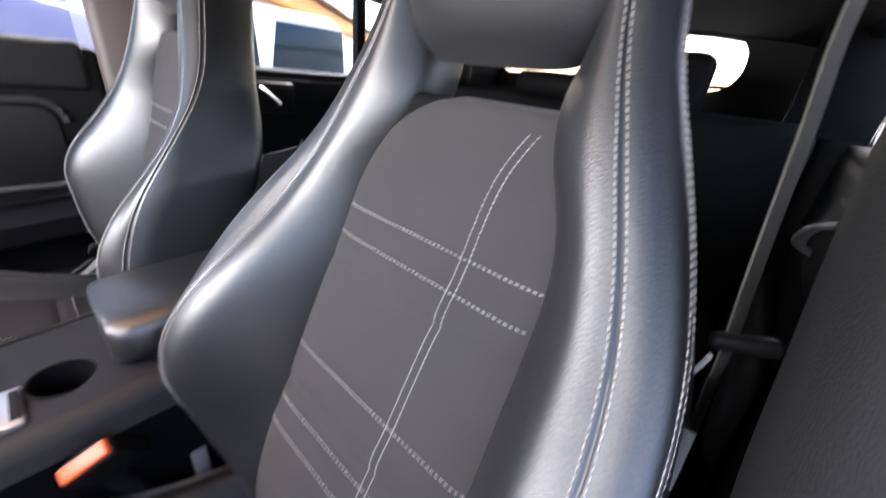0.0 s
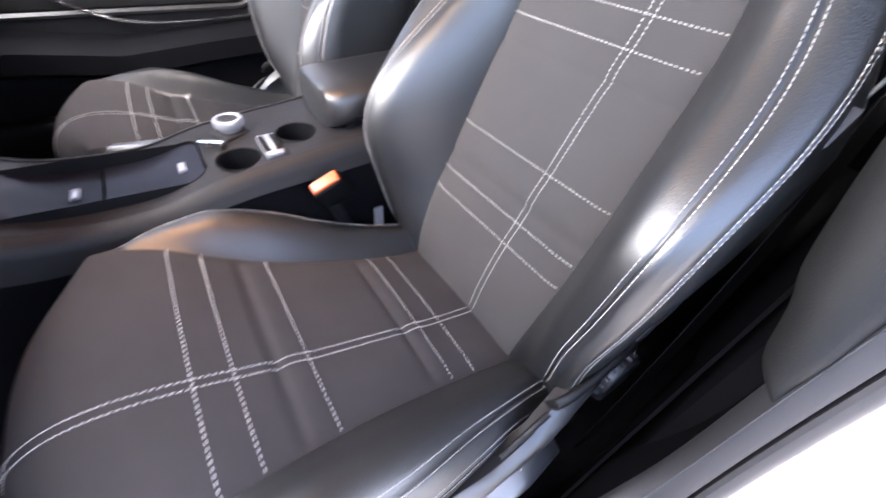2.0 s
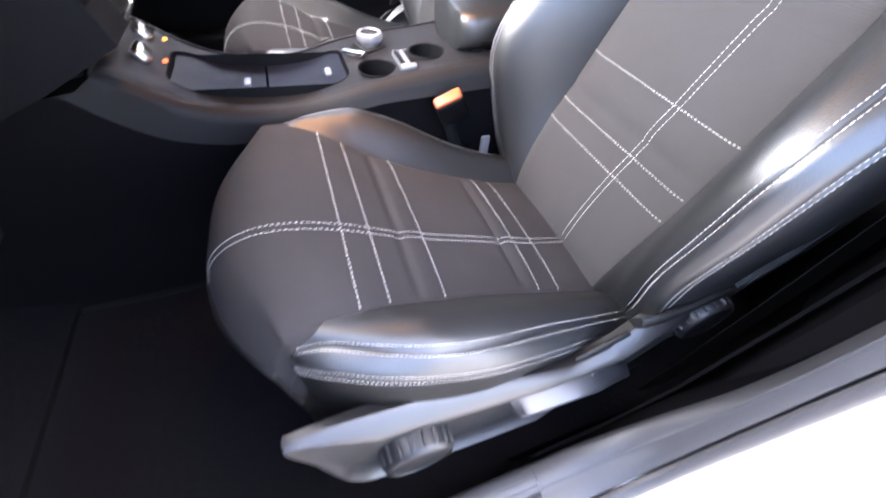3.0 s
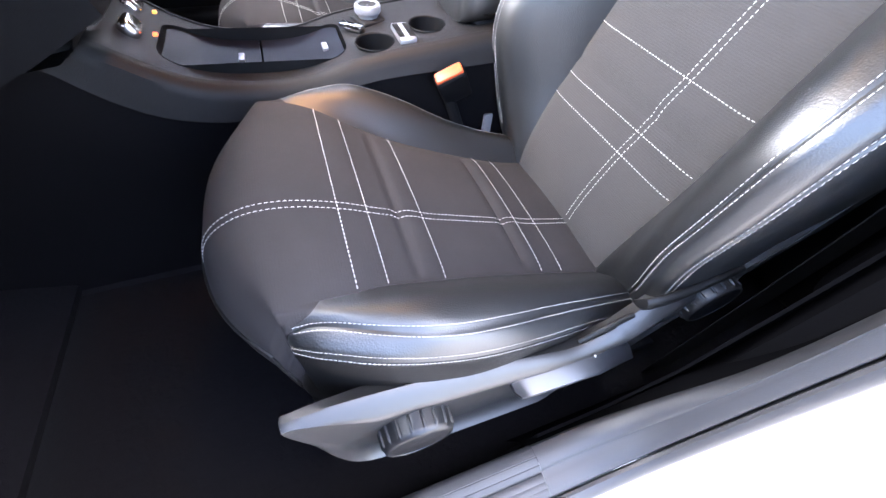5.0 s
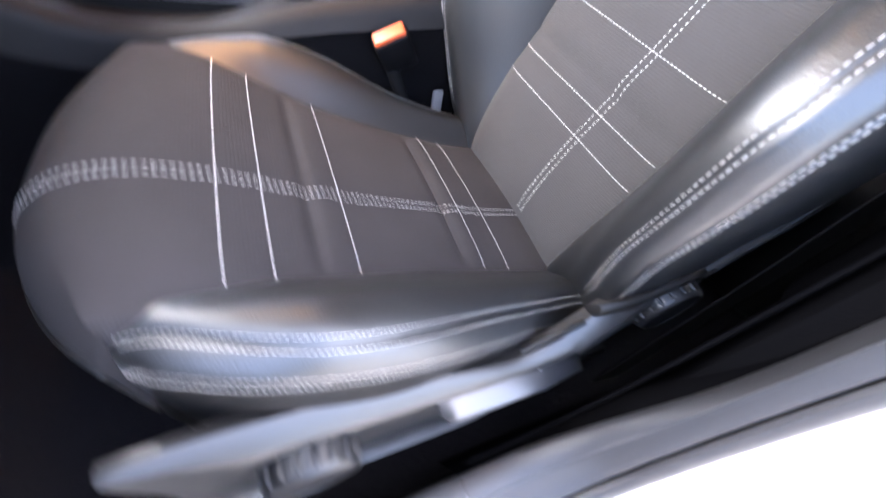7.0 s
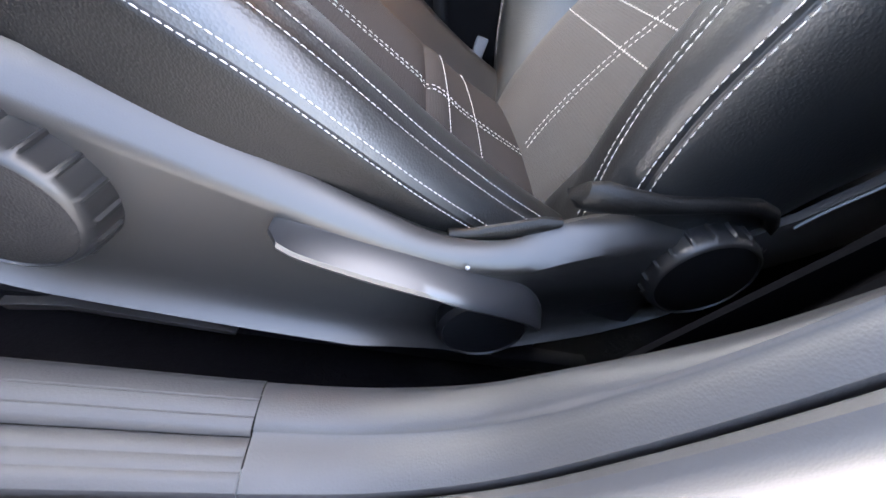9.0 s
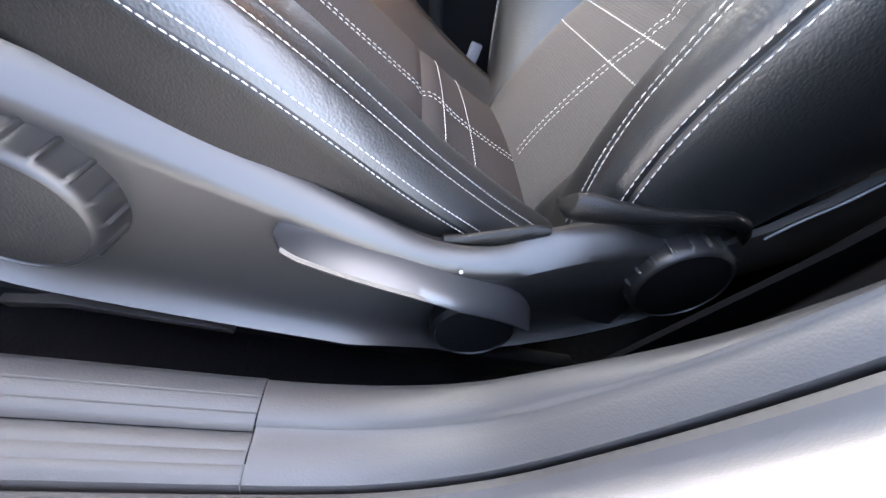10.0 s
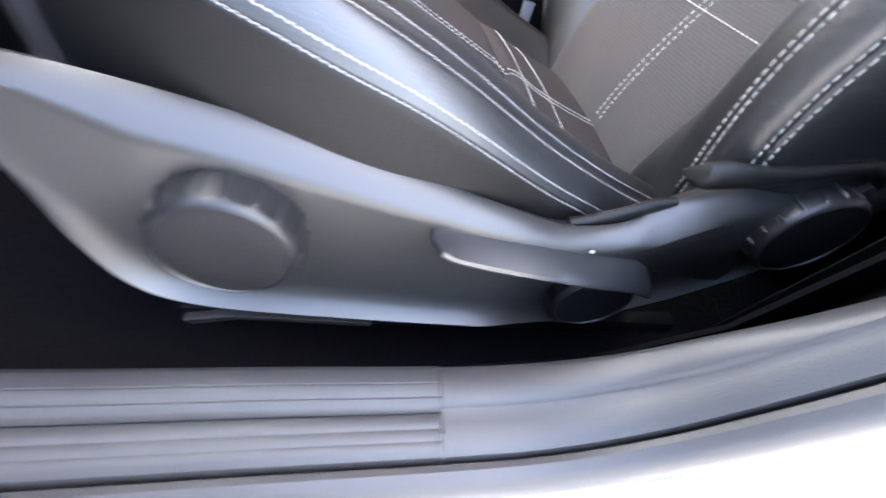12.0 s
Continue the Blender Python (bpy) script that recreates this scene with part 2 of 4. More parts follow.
def plate(outline, axis, a, b, bevel=0.003):
    """A flat plate from an outline of two coordinates, standing between a and b along an axis."""
    bm = bmesh.new()

    def place(p, d):
        return {"X": (d, p[0], p[1]), "Y": (p[0], d, p[1]), "Z": (p[0], p[1], d)}[axis]

    lo = [bm.verts.new(place(p, a)) for p in outline]
    hi = [bm.verts.new(place(p, b)) for p in outline]
    bm.faces.new(lo)
    bm.faces.new(hi)
    n = len(outline)
    for i in range(n):
        bm.faces.new((lo[i], lo[(i + 1) % n], hi[(i + 1) % n], hi[i]))
    bmesh.ops.recalc_face_normals(bm, faces=bm.faces)
    if bevel:
        rim = [e for e in bm.edges if all(len(f.verts) > 4 or n <= 4 for f in e.link_faces) or any(len(f.verts) == n for f in e.link_faces)]
        bmesh.ops.bevel(bm, geom=rim, offset=bevel, segments=2, profile=0.5, affect="EDGES", clamp_overlap=True)
    return bm


def rounded(x0, x1, y0, y1, r, per=5):
    pts = []
    for cx, cy, a0 in ((x1 - r, y1 - r, 0), (x0 + r, y1 - r, 90), (x0 + r, y0 + r, 180), (x1 - r, y0 + r, 270)):
        for k in range(per + 1):
            a = radians(a0 + 90 * k / per)
            pts.append((cx + r * math.cos(a), cy + r * math.sin(a)))
    return pts


def stitches(lines, parent, pitch=0.0052, length=0.0040, r=0.0007, label="white sewn stitching"):
    """Single threads in rows along lines of (place, normal)."""
    verts, faces = [], []
    for line in lines:
        run, goal = 0.0, 0.0
        for (p, n), (q, m) in zip(line[:-1], line[1:]):
            d = q - p
            step = d.length
            if step < 1e-7:
                continue
            d = d / step
            while goal < run + step:
                t = (goal - run) / step
                c, up = p.lerp(q, t), n.lerp(m, t).normalized()
                side = d.cross(up).normalized()
                k = len(verts)
                for along, w, lift in ((-0.5, 0.45, 0.1), (-0.25, 1, 0.8), (0.25, 1, 0.8), (0.5, 0.45, 0.1)):
                    for u, v in ((1, 0), (0, 1), (-1, 0), (0, -1)):
                        verts.append(c + d * along * length + side * u * w * r + up * (v * w * r * 0.8 + lift * r))
                for row in range(3):
                    for i in range(4):
                        a, b = k + row * 4 + i, k + row * 4 + (i + 1) % 4
                        faces.append((a, b, b + 4, a + 4))
                faces += [(k, k + 3, k + 2, k + 1), (k + 12, k + 13, k + 14, k + 15)]
                goal += pitch
            run += step
    me = bpy.data.meshes.new("stitching")
    off = root_place(parent)
    me.from_pydata([v - off for v in verts], [], faces)
    for f in me.polygons:
        f.use_smooth = True
    me.materials.append(THREAD)
    ob = new("stitching", me)
    ob.parent = parent
    return tagged(ob, label, kind="stuff")


# ---- seat shapes ----
CUSHION_LINE = [(-0.215, 0.40), (-0.243, 0.45), (-0.262, 0.505), (-0.264, 0.555), (-0.245, 0.598), (-0.205, 0.625), (-0.155, 0.628),
                (-0.10, 0.611), (-0.05, 0.583), (0.0, 0.556), (0.08, 0.521), (0.157, 0.489), (0.22, 0.466), (0.31, 0.44)]
SEAM_X = [(-0.21, 0.178), (-0.17, 0.178), (-0.115, 0.171), (-0.063, 0.157), (0.04, 0.142), (0.2, 0.138), (0.3, 0.145)]
TOP_X = [(-0.21, 0.186), (-0.18, 0.188), (-0.145, 0.196), (-0.09, 0.218), (-0.038, 0.232), (0.03, 0.230), (0.13, 0.214), (0.23, 0.206), (0.3, 0.205)]
TOP_UP = [(-0.21, -0.045), (-0.18, -0.028), (-0.145, -0.012), (-0.09, 0.008), (-0.038, 0.031), (0.03, 0.037), (0.13, 0.026), (0.23, 0.022), (0.3, 0.02)]
LOW_X = [(-0.21, 0.193), (-0.18, 0.197), (-0.146, 0.219), (-0.097, 0.240), (-0.043, 0.250), (0.023, 0.252), (0.122, 0.239), (0.2, 0.228), (0.3, 0.226)]
LOW_UP = [(-0.21, -0.062), (-0.18, -0.046), (-0.146, -0.028), (-0.097, -0.012), (-0.043, 0.004), (0.023, 0.014), (0.122, 0.005), (0.2, 0.0), (0.3, -0.004)]
CUSHION_FOLDS = (-0.033, 0.132)


def cushion_point(s, q):
    """The cushion's skin: s counts its seams from the middle outwards (1 insert, 3 upper, 4 lower seam, 5 base), q runs from front to back."""
    side, a = (1 if s >= 0 else -1), abs(s)
    y, z = tuple(spline([(u, v, 0) for u, v in CUSHION_LINE], q))[:2]
    k = max(y, -0.205)
    front = min(max((q - 3.0) / 3.0, 0), 1)
    sx = curve_at(SEAM_X, k)
    if a <= 1:
        x, up = a * sx, 0.008 * (1 - a * a) - 0.004 * a**12
        for f in CUSHION_FOLDS:
            up -= 0.0046 * (1 - a**8) * math.exp(-((y - f) / 0.006) ** 2) * (1 if q > 5 else 0)
            up += 0.0026 * (1 - a**8) * math.exp(-((y - f - 0.02) / 0.014) ** 2) * (1 if q > 5 else 0)
    else:
        tx, tu, lx, lu = curve_at(TOP_X, k), curve_at(TOP_UP, k), curve_at(LOW_X, k), curve_at(LOW_UP, k)
        low = min(0.40, z + lu - 0.06) - z
        knots = [(sx - 0.02, -0.012, 0), (sx, -0.004, 0), (sx + (tx - sx) * 0.55, tu * 0.9 + 0.006, 0), (tx, tu, 0), (lx, lu, 0), (lx + 0.002, lu - 0.03, 0), (lx - 0.002, low, 0)]
        x, up = tuple(spline(knots, a))[:2]
        for seam, w in ((3, 0.12), (4, 0.12)):
            up -= 0.0022 * math.exp(-((a - seam) / w) ** 2)
    w = min(max((-0.165 - y) / 0.09, 0), 1)
    w = w * w * (3 - 2 * w)
    return Vector((side * x, y + 0.085 * (min(x, 0.26) / 0.2) ** 2.8 * w, z + up))


BACK_LINE = [(0.262, 0.42), (0.268, 0.48), (0.284, 0.535), (0.310, 0.597), (0.327, 0.630), (0.358, 0.705), (0.392, 0.785), (0.424, 0.855), (0.447, 0.92),
             (0.464, 0.970), (0.479, 1.010), (0.492, 1.030), (0.53, 1.031)]
BACK_Y = [(0.42, 0.262), (0.48, 0.268), (0.535, 0.284), (0.597, 0.310), (0.705, 0.358), (0.785, 0.392), (0.855, 0.424), (0.92, 0.447), (1.02, 0.484), (1.1, 0.512), (1.2, 0.54), (1.3, 0.56)]
IN_X = [(0.42, 0.135), (0.6, 0.148), (0.7, 0.147), (0.88, 0.141), (0.94, 0.132), (0.98, 0.108), (1.01, 0.090), (1.04, 0.088), (1.1, 0.098), (1.2, 0.098), (1.3, 0.09)]
INSERT_X = [(0.42, 0.135), (0.6, 0.148), (0.7, 0.147), (0.88, 0.141), (0.934, 0.135), (0.967, 0.121), (0.993, 0.101), (1.010, 0.080), (1.020, 0.062), (1.027, 0.044), (1.030, 0.030)]
A_X = [(0.42, 0.19), (0.53, 0.214), (0.58, 0.215), (0.63, 0.222), (0.68, 0.229), (0.73, 0.234), (0.78, 0.237), (0.83, 0.233), (0.88, 0.223), (0.94, 0.200), (1.02, 0.163), (1.06, 0.148), (1.1, 0.131), (1.2, 0.118), (1.3, 0.11)]
A_F = [(0.42, -0.03), (0.5, 0.010), (0.53, 0.030), (0.58, 0.061), (0.63, 0.086), (0.68, 0.104), (0.73, 0.125), (0.78, 0.129), (0.83, 0.105), (0.88, 0.070), (0.94, 0.047), (1.02, 0.040), (1.1, 0.037), (1.2, 0.04), (1.3, 0.03)]
B_X = [(0.42, 0.235), (0.53, 0.243), (0.58, 0.243), (0.63, 0.250), (0.68, 0.258), (0.73, 0.262), (0.78, 0.264), (0.83, 0.265), (0.88, 0.261), (0.94, 0.239), (1.02, 0.200), (1.06, 0.180), (1.1, 0.163), (1.2, 0.148), (1.3, 0.135)]
B_F = [(0.42, -0.04), (0.5, -0.002), (0.53, 0.016), (0.58, 0.045), (0.63, 0.071), (0.68, 0.089), (0.73, 0.102), (0.78, 0.104), (0.83, 0.090), (0.88, 0.062), (0.94, 0.030), (1.02, 0.015), (1.1, 0.016), (1.2, 0.01), (1.3, 0.0)]
# the bolster towards the console is fuller
A_X_INNER = [(0.42, 0.2), (0.54, 0.224), (0.6, 0.228), (0.65, 0.235), (0.7, 0.235), (0.75, 0.233), (0.8, 0.229), (0.85, 0.217), (0.9, 0.21), (0.95, 0.19), (1.0, 0.171), (1.06, 0.148), (1.1, 0.131), (1.2, 0.118), (1.3, 0.11)]
A_F_INNER = [(0.42, -0.03), (0.5, 0.015), (0.54, 0.04), (0.6, 0.08), (0.65, 0.116), (0.7, 0.137), (0.75, 0.137), (0.8, 0.112), (0.86, 0.07), (0.9, 0.046), (0.95, 0.034), (1.0, 0.032), (1.1, 0.034), (1.2, 0.04), (1.3, 0.03)]
B_X_INNER = [(0.42, 0.245), (0.56, 0.255), (0.6, 0.258), (0.7, 0.263), (0.8, 0.262), (0.86, 0.259), (0.9, 0.25), (0.95, 0.231), (1.0, 0.205), (1.06, 0.18), (1.1, 0.163), (1.2, 0.148), (1.3, 0.135)]
B_F_INNER = [(0.42, -0.04), (0.5, 0.0), (0.54, 0.022), (0.6, 0.058), (0.65, 0.088), (0.7, 0.106), (0.8, 0.1), (0.86, 0.078), (0.9, 0.052), (0.95, 0.024), (1.0, 0.014), (1.1, 0.012), (1.2, 0.01), (1.3, 0.0)]
BACK_FOLDS = (0.82, 0.652)
INSERT_DOOR_X = [(0.42, 0.135), (0.6, 0.148), (0.7, 0.147), (0.88, 0.141), (0.934, 0.136), (0.967, 0.130), (0.993, 0.121), (1.013, 0.113), (1.03, 0.106)]


def insert_width(a, z):
    """Half the insert's width, which is rounded off at its inner shoulder."""
    return curve_at(INSERT_DOOR_X if a > 0 else INSERT_X, z)


def back_insert_point(a, q):
    y, z = tuple(spline([(u, v, 0) for u, v in BACK_LINE], q))[:2]
    f = -0.004 * abs(a) ** 12
    for fold in BACK_FOLDS:
        f -= 0.0027 * math.exp(-((z - fold) / 0.006) ** 2)
        f += 0.0034 * (1 - a**8) * math.exp(-((z - fold - 0.022) / 0.018) ** 2)
    return Vector((a * insert_width(a, z), y - f, z))


def bolster_point(a, z, side):
    """The side bolster's closed skin: a counts its knots round the section (2 inner, 4 outer seam)."""
    y = curve_at(BACK_Y, z)
    ix, ax, af, bx, bf = (sum(curve_at(t, z + d) for d in (-0.036, -0.018, 0, 0.018, 0.036)) / 5 for t in ((IN_X, A_X, A_F, B_X, B_F) if side > 0 else (IN_X, A_X_INNER, A_F_INNER, B_X_INNER, B_F_INNER)))
    tuck = 0.006 - 0.018 * min(max((z - 0.82) / 0.13, 0), 1)
    knots = [(ix, -0.004, 0), (ix + (ax - ix) * 0.55, af * 0.80 + 0.004, 0), (ax, af, 0), ((ax + bx) / 2 + 0.003, (af + bf) / 2 + 0.006, 0), (bx, bf, 0),
             (bx + tuck, bf - 0.05, 0), (bx + 2 * tuck - 0.018, -0.088, 0), (ix + 0.012, -0.09, 0), (ix - 0.006, -0.05, 0)]
    x, f = tuple(spline(knots, a, True))[:2]
    for seam, sink in ((2, 0.0), (4, 0.0012)):
        dip = math.exp(-((a - seam) / 0.06) ** 2)
        f -= (0.0017 if side > 0 else 0.0006) * dip
        x -= sink * dip
    return Vector((side * x, y - f, z))


# finer columns beside the two seams
BOLSTER_COLUMNS = sorted(set(round(a, 3) for a in [-0.5 + 0.1 * i for i in range(49)] + [seam + d for seam in (2, 4) for d in (-0.17, -0.14, -0.11, -0.08, -0.055, -0.03, 0.03, 0.055, 0.08, 0.11, 0.14, 0.17)]))


def with_normal(fn, u, v, flip=1):
    e = 0.01
    p = fn(u, v)
    n = (fn(u + e, v) - fn(u - e, v)).cross(fn(u, v + e) - fn(u, v - e)).normalized()
    return p, n * flip


def steps(lo, hi, n):
    return [lo + (hi - lo) * i / n for i in range(n + 1)]


def level(line, value, col):
    """The count along a line at which one of its coordinates reaches a value, from its far end."""
    best = min((abs(tuple(spline([(u, v, 0) for u, v in line], q))[col] - value), q) for q in steps(4 if col == 0 else 0, len(line) - 1, 1200))
    return best[1]


def middle_stitch(q, d):
    """Where the long double seam lies across the cushion."""
    y = spline([(u, v, 0) for u, v in CUSHION_LINE], q).x
    return (curve_at([(-0.264, 0.046), (-0.2, 0.052), (-0.1, 0.055), (0.0, 0.047), (0.2, 0.038), (0.3, 0.036)], y) + d) / curve_at(SEAM_X, max(y, -0.205))


def seat(name, label, turned=1):
    ob = thing(name, (0, 0.05, 0.27), label, "car seat", "front seats")
    rows = steps(0, 13, 150)
    fine = sorted(set(steps(-1, 1, 40) + [-0.985, 0.985]))
    cushion = part("cushion_insert", loft([[cushion_point(s, q) for s in fine] for q in rows]), FABRIC_FLAT, ob, "grey ribbed fabric seat cushion")
    start = [(1, 6.3), (2, 6.1), (3, 5.7), (4, 5.0)]
    for side in (1, -1):
        cols = steps(1, 4, 30)
        part("cushion_front_corner", loft([[cushion_point(side * s, curve_at(start, s) * k) for s in cols] for k in steps(0, 1, 50)]), FABRIC_FLAT, ob)
        bol = part("cushion_bolster", loft([[cushion_point(side * s, curve_at(start, s) + (13 - curve_at(start, s)) * k) for s in cols] for k in steps(0, 1, 90)]), LEATHER, ob, "black leather side bolster")
        part("cushion_side", loft([[cushion_point(side * s, q) for s in steps(4, 6, 14)] for q in steps(5, 13, 90)]), VINYL, ob)
        part("cushion_front_side", loft([[cushion_point(side * s, q) for s in steps(4, 6, 14)] for q in steps(0, 5, 50)]), VINYL, ob)
        lines = []
        for seam, qa in ((3, 5.78), (4, 5.08)):
            for d in ((-0.17, 0.17) if seam == 3 else (-0.15, 0.15)):
                lines.append([with_normal(cushion_point, side * (seam + d), q, 1) for q in steps(qa, 12.6, 160)])
        stitches(lines, bol, 0.0044, 0.0034, 0.00042)
    # sewn grid on the cushion
    lines = []
    for y in (-0.103, -0.071, 0.0, 0.158, 0.197):
        q = level(CUSHION_LINE, y, 0)
        lines.append([with_normal(cushion_point, s, q) for s in steps(-0.985, 0.985, 60)])
    stitches(lines, cushion, 0.0060, 0.0042, 0.0007)
    lines = []
    for d in (-0.005, 0.005):
        lines.append([with_normal(cushion_point, turned * middle_stitch(q, d), q) for q in steps(3.2, 12.6, 300)])
    stitches(lines, cushion, 0.0062, 0.0043, 0.00066)
    part("front_piping", tube([cushion_point(s, 3.0) + Vector((0, -0.001, 0)) for s in steps(-4, 4, 80)], 0.0022, 6), VINYL, ob)
    # backrest
    insert = part("backrest_insert", loft([[back_insert_point(a, q) for a in fine] for q in steps(0, 12, 150)]), FABRIC, ob, "grey ribbed fabric backrest")
    lines = []
    for z in (0.890, 0.856, 0.705, 0.629, 0.596):
        q = level(BACK_LINE, z, 1)
        lines.append([with_normal(back_insert_point, a, q) for a in steps(-0.985, 0.985, 60)])
    stitches(lines, insert, 0.0060, 0.0042, 0.0007)
    lines = []
    for d in (-0.005, 0.005):
        lines.append([with_normal(back_insert_point, turned * (curve_at([(0.42, 0.040), (0.6, 0.040), (0.89, 0.054), (0.97, 0.062), (1.03, 0.088)], tuple(spline([(u, v, 0) for u, v in BACK_LINE], q))[1]) + d)
                                  / insert_width(turned, tuple(spline([(u, v, 0) for u, v in BACK_LINE], q))[1]), q) for q in steps(0.9, 10.0, 300)])
    # panel behind the insert, near-black for the shade in the headrest gap
    part("gap_shade_panel", loft([[Vector((a * curve_at(IN_X, min(p.z, 1.0)) * 1.06, p.y + 0.006, p.z)) for a, p in ((a, back_insert_point(a, q)) for a in fine)] for q in steps(7.0, 11.0, 40)]), BENCH_AND_GAP, ob)
    stitches(lines, insert, 0.0062, 0.0043, 0.00066)
    for side in (1, -1):
        levels = steps(0.42, 1.30, 160)
        bol = part("backrest_bolster", loft([[bolster_point(a % 9, z, side) for a in BOLSTER_COLUMNS] for z in levels]), LEATHER, ob, "black leather side bolster")
        part("bolster_side", loft([[bolster_point(a, z, side) for a in steps(4.3, 8.5, 30)] for z in levels]), LEATHER, ob, "black leather side panel")
        def rim_x(z):
            return min(0.2475, curve_at(B_X, z) + 0.002 - 0.10 * max(z - 0.80, 0))
        edge = [Vector((side * (rim_x(z) + 0.006), curve_at(BACK_Y, z) + 0.090, z)) for z in steps(0.560, 0.84, 30)]
        panel = part("back_side_panel", thick(loft([[Vector((side * (rim_x(z) + x), curve_at(BACK_Y, z) + d - 0.55 * max(0.57 - z, 0), z)) for x, d in ((-0.001, 0.086), (0.005, 0.088), (0.006, 0.10), (0.001, 0.15), (-0.011, 0.19), (-0.05, 0.20))] for z in steps(0.50, 0.84, 30)]), 0.004), BACKING, ob, "brown-grey moulded side of the seat back")
        part("panel_edge", tube(edge, 0.0015, 6), SHIELD, panel)
        lines = []
        for seam, d0 in ((2, 0.14), (4, 0.12)):
            for d in (-d0, d0):
                lines.append([with_normal(lambda u, v: bolster_point(u, v, side), seam + d, z, side) for z in steps(0.50, 1.28, 200)])
        stitches(lines, bol, 0.0060, 0.0046, 0.00052)
    # shell behind, and headrest between the two arms
    part("back_shell", loft([[Vector((sx * curve_at(IN_X, z) * 1.02, curve_at(BACK_Y, z) + d, z)) for sx, d in ((-1, 0.02), (1, 0.02), (1, 0.09), (-1, 0.09))]
                             for z in steps(0.42, 1.008, 20)], True, True), DARK, ob)
    rows = []
    for z in steps(1.071, 1.30, 20):
        t = (z - 1.071) / 0.229
        swell = math.sin(math.pi * min(max(t, 0.03), 0.97)) ** 0.35
        hx, y0 = curve_at([(1.068, 0.085), (1.083, 0.100), (1.103, 0.113), (1.2, 0.118), (1.3, 0.10)], z), 0.502 - 0.16 * (z - 1.055)
        ring = []
        for k in range(36):
            a = 2 * math.pi * k / 36
            u, v = math.cos(a), math.sin(a)
            ring.append(Vector((hx * math.copysign(abs(u) ** 0.6, u), y0 + 0.025 + 0.05 * swell * math.copysign(abs(v) ** 0.7, v), z + 0.008 * v)))
        rows.append(ring)
    part("headrest", loft(rows, True, True), LEATHER, ob, "black leather integrated headrest")
    return ob


# ---- side shield with its controls ----
def shield_rings():
    """Rings from the back edge over the flat top band, and over the lip that flares out below, to the dished face."""
    outer = [(-0.201, 0.546), (-0.196, 0.5505), (-0.165, 0.552), (-0.125, 0.548), (-0.08, 0.5400), (-0.03, 0.529), (0.034, 0.5125), (0.10, 0.4955), (0.145, 0.4858), (0.185, 0.491),
             (0.219, 0.510), (0.253, 0.527), (0.294, 0.542), (0.36, 0.552), (0.40, 0.546), (0.40, 0.475), (0.355, 0.415), (0.28, 0.380), (0.20, 0.360), (0.12, 0.374), (0.04, 0.379),
             (-0.05, 0.386), (-0.100, 0.392), (-0.132, 0.403), (-0.153, 0.422), (-0.169, 0.450), (-0.187, 0.490), (-0.199, 0.524)]
    line = smooth_line([(0.0, y, z) for y, z in outer], 5, True)
    n = len(line)
    low = ((0.012, 0.232), (0.0, 0.264), (0.0008, 0.2725), (0.003, 0.2785), (0.006, 0.2740), (0.010, 0.2700), (0.016, 0.2667), (0.026, 0.2645))
    high = ((0.012, 0.232), (0.0, 0.248), (0.001, 0.2510), (0.007, 0.2580), (0.014, 0.2655), (0.018, 0.2685), (0.023, 0.2692), (0.031, 0.2685))
    rings = [[] for _ in low]
    for i, p in enumerate(line):
        t = (line[(i + 1) % n] - line[i - 1]).normalized()
        inward = Vector((0, t.z, -t.y))
        top = ease((p.z - 0.45) / 0.06 if p.y > 0.2 else (p.z - 0.40) / 0.14)
        sink = min(max((p.y - 0.11) / 0.07, 0), 1) * (1 - top) * 0.0165
        for k, (ring, (d0, x0), (d1, x1)) in enumerate(zip(rings, low, high)):
            x0 -= sink * min(max((x0 - 0.232) / 0.03, 0), 1)
            q = p + inward * (d0 + (d1 - d0) * top) * shield_tip(p.y, p.z)
            x = 0.248 + (x0 + (x1 - x0) * top - 0.248) * (0.35 + 0.65 * shield_tip(p.y, p.z)) - 0.018 * min(max((p.y - 0.2) / 0.15, 0), 1)
            face = face_x(q.y, q.z)
            ring.append(Vector((face if k == 7 else x + (face - x) * 0.5 if k == 6 else x, q.y, q.z)))
    return rings


def ease(u):
    u = min(max(u, 0), 1)
    return u * u * (3 - 2 * u)


def shield_tip(y, z):
    """How far the shield has grown to its full depth, from its front tip."""
    return min(1, max(0.12, math.hypot(y + 0.201, z - 0.548) / 0.09))


def face_x(y, z):
    """The dished outer face of the shield."""
    x = 0.2643 + 0.0042 * ease((z - 0.40) / 0.12) - 0.0165 * ease((y - 0.11) / 0.09) * (1 - ease((z - 0.40) / 0.09))
    return 0.248 + (x - 0.248) * (0.35 + 0.65 * shield_tip(y, z)) - 0.018 * min(max((y - 0.2) / 0.15, 0), 1)


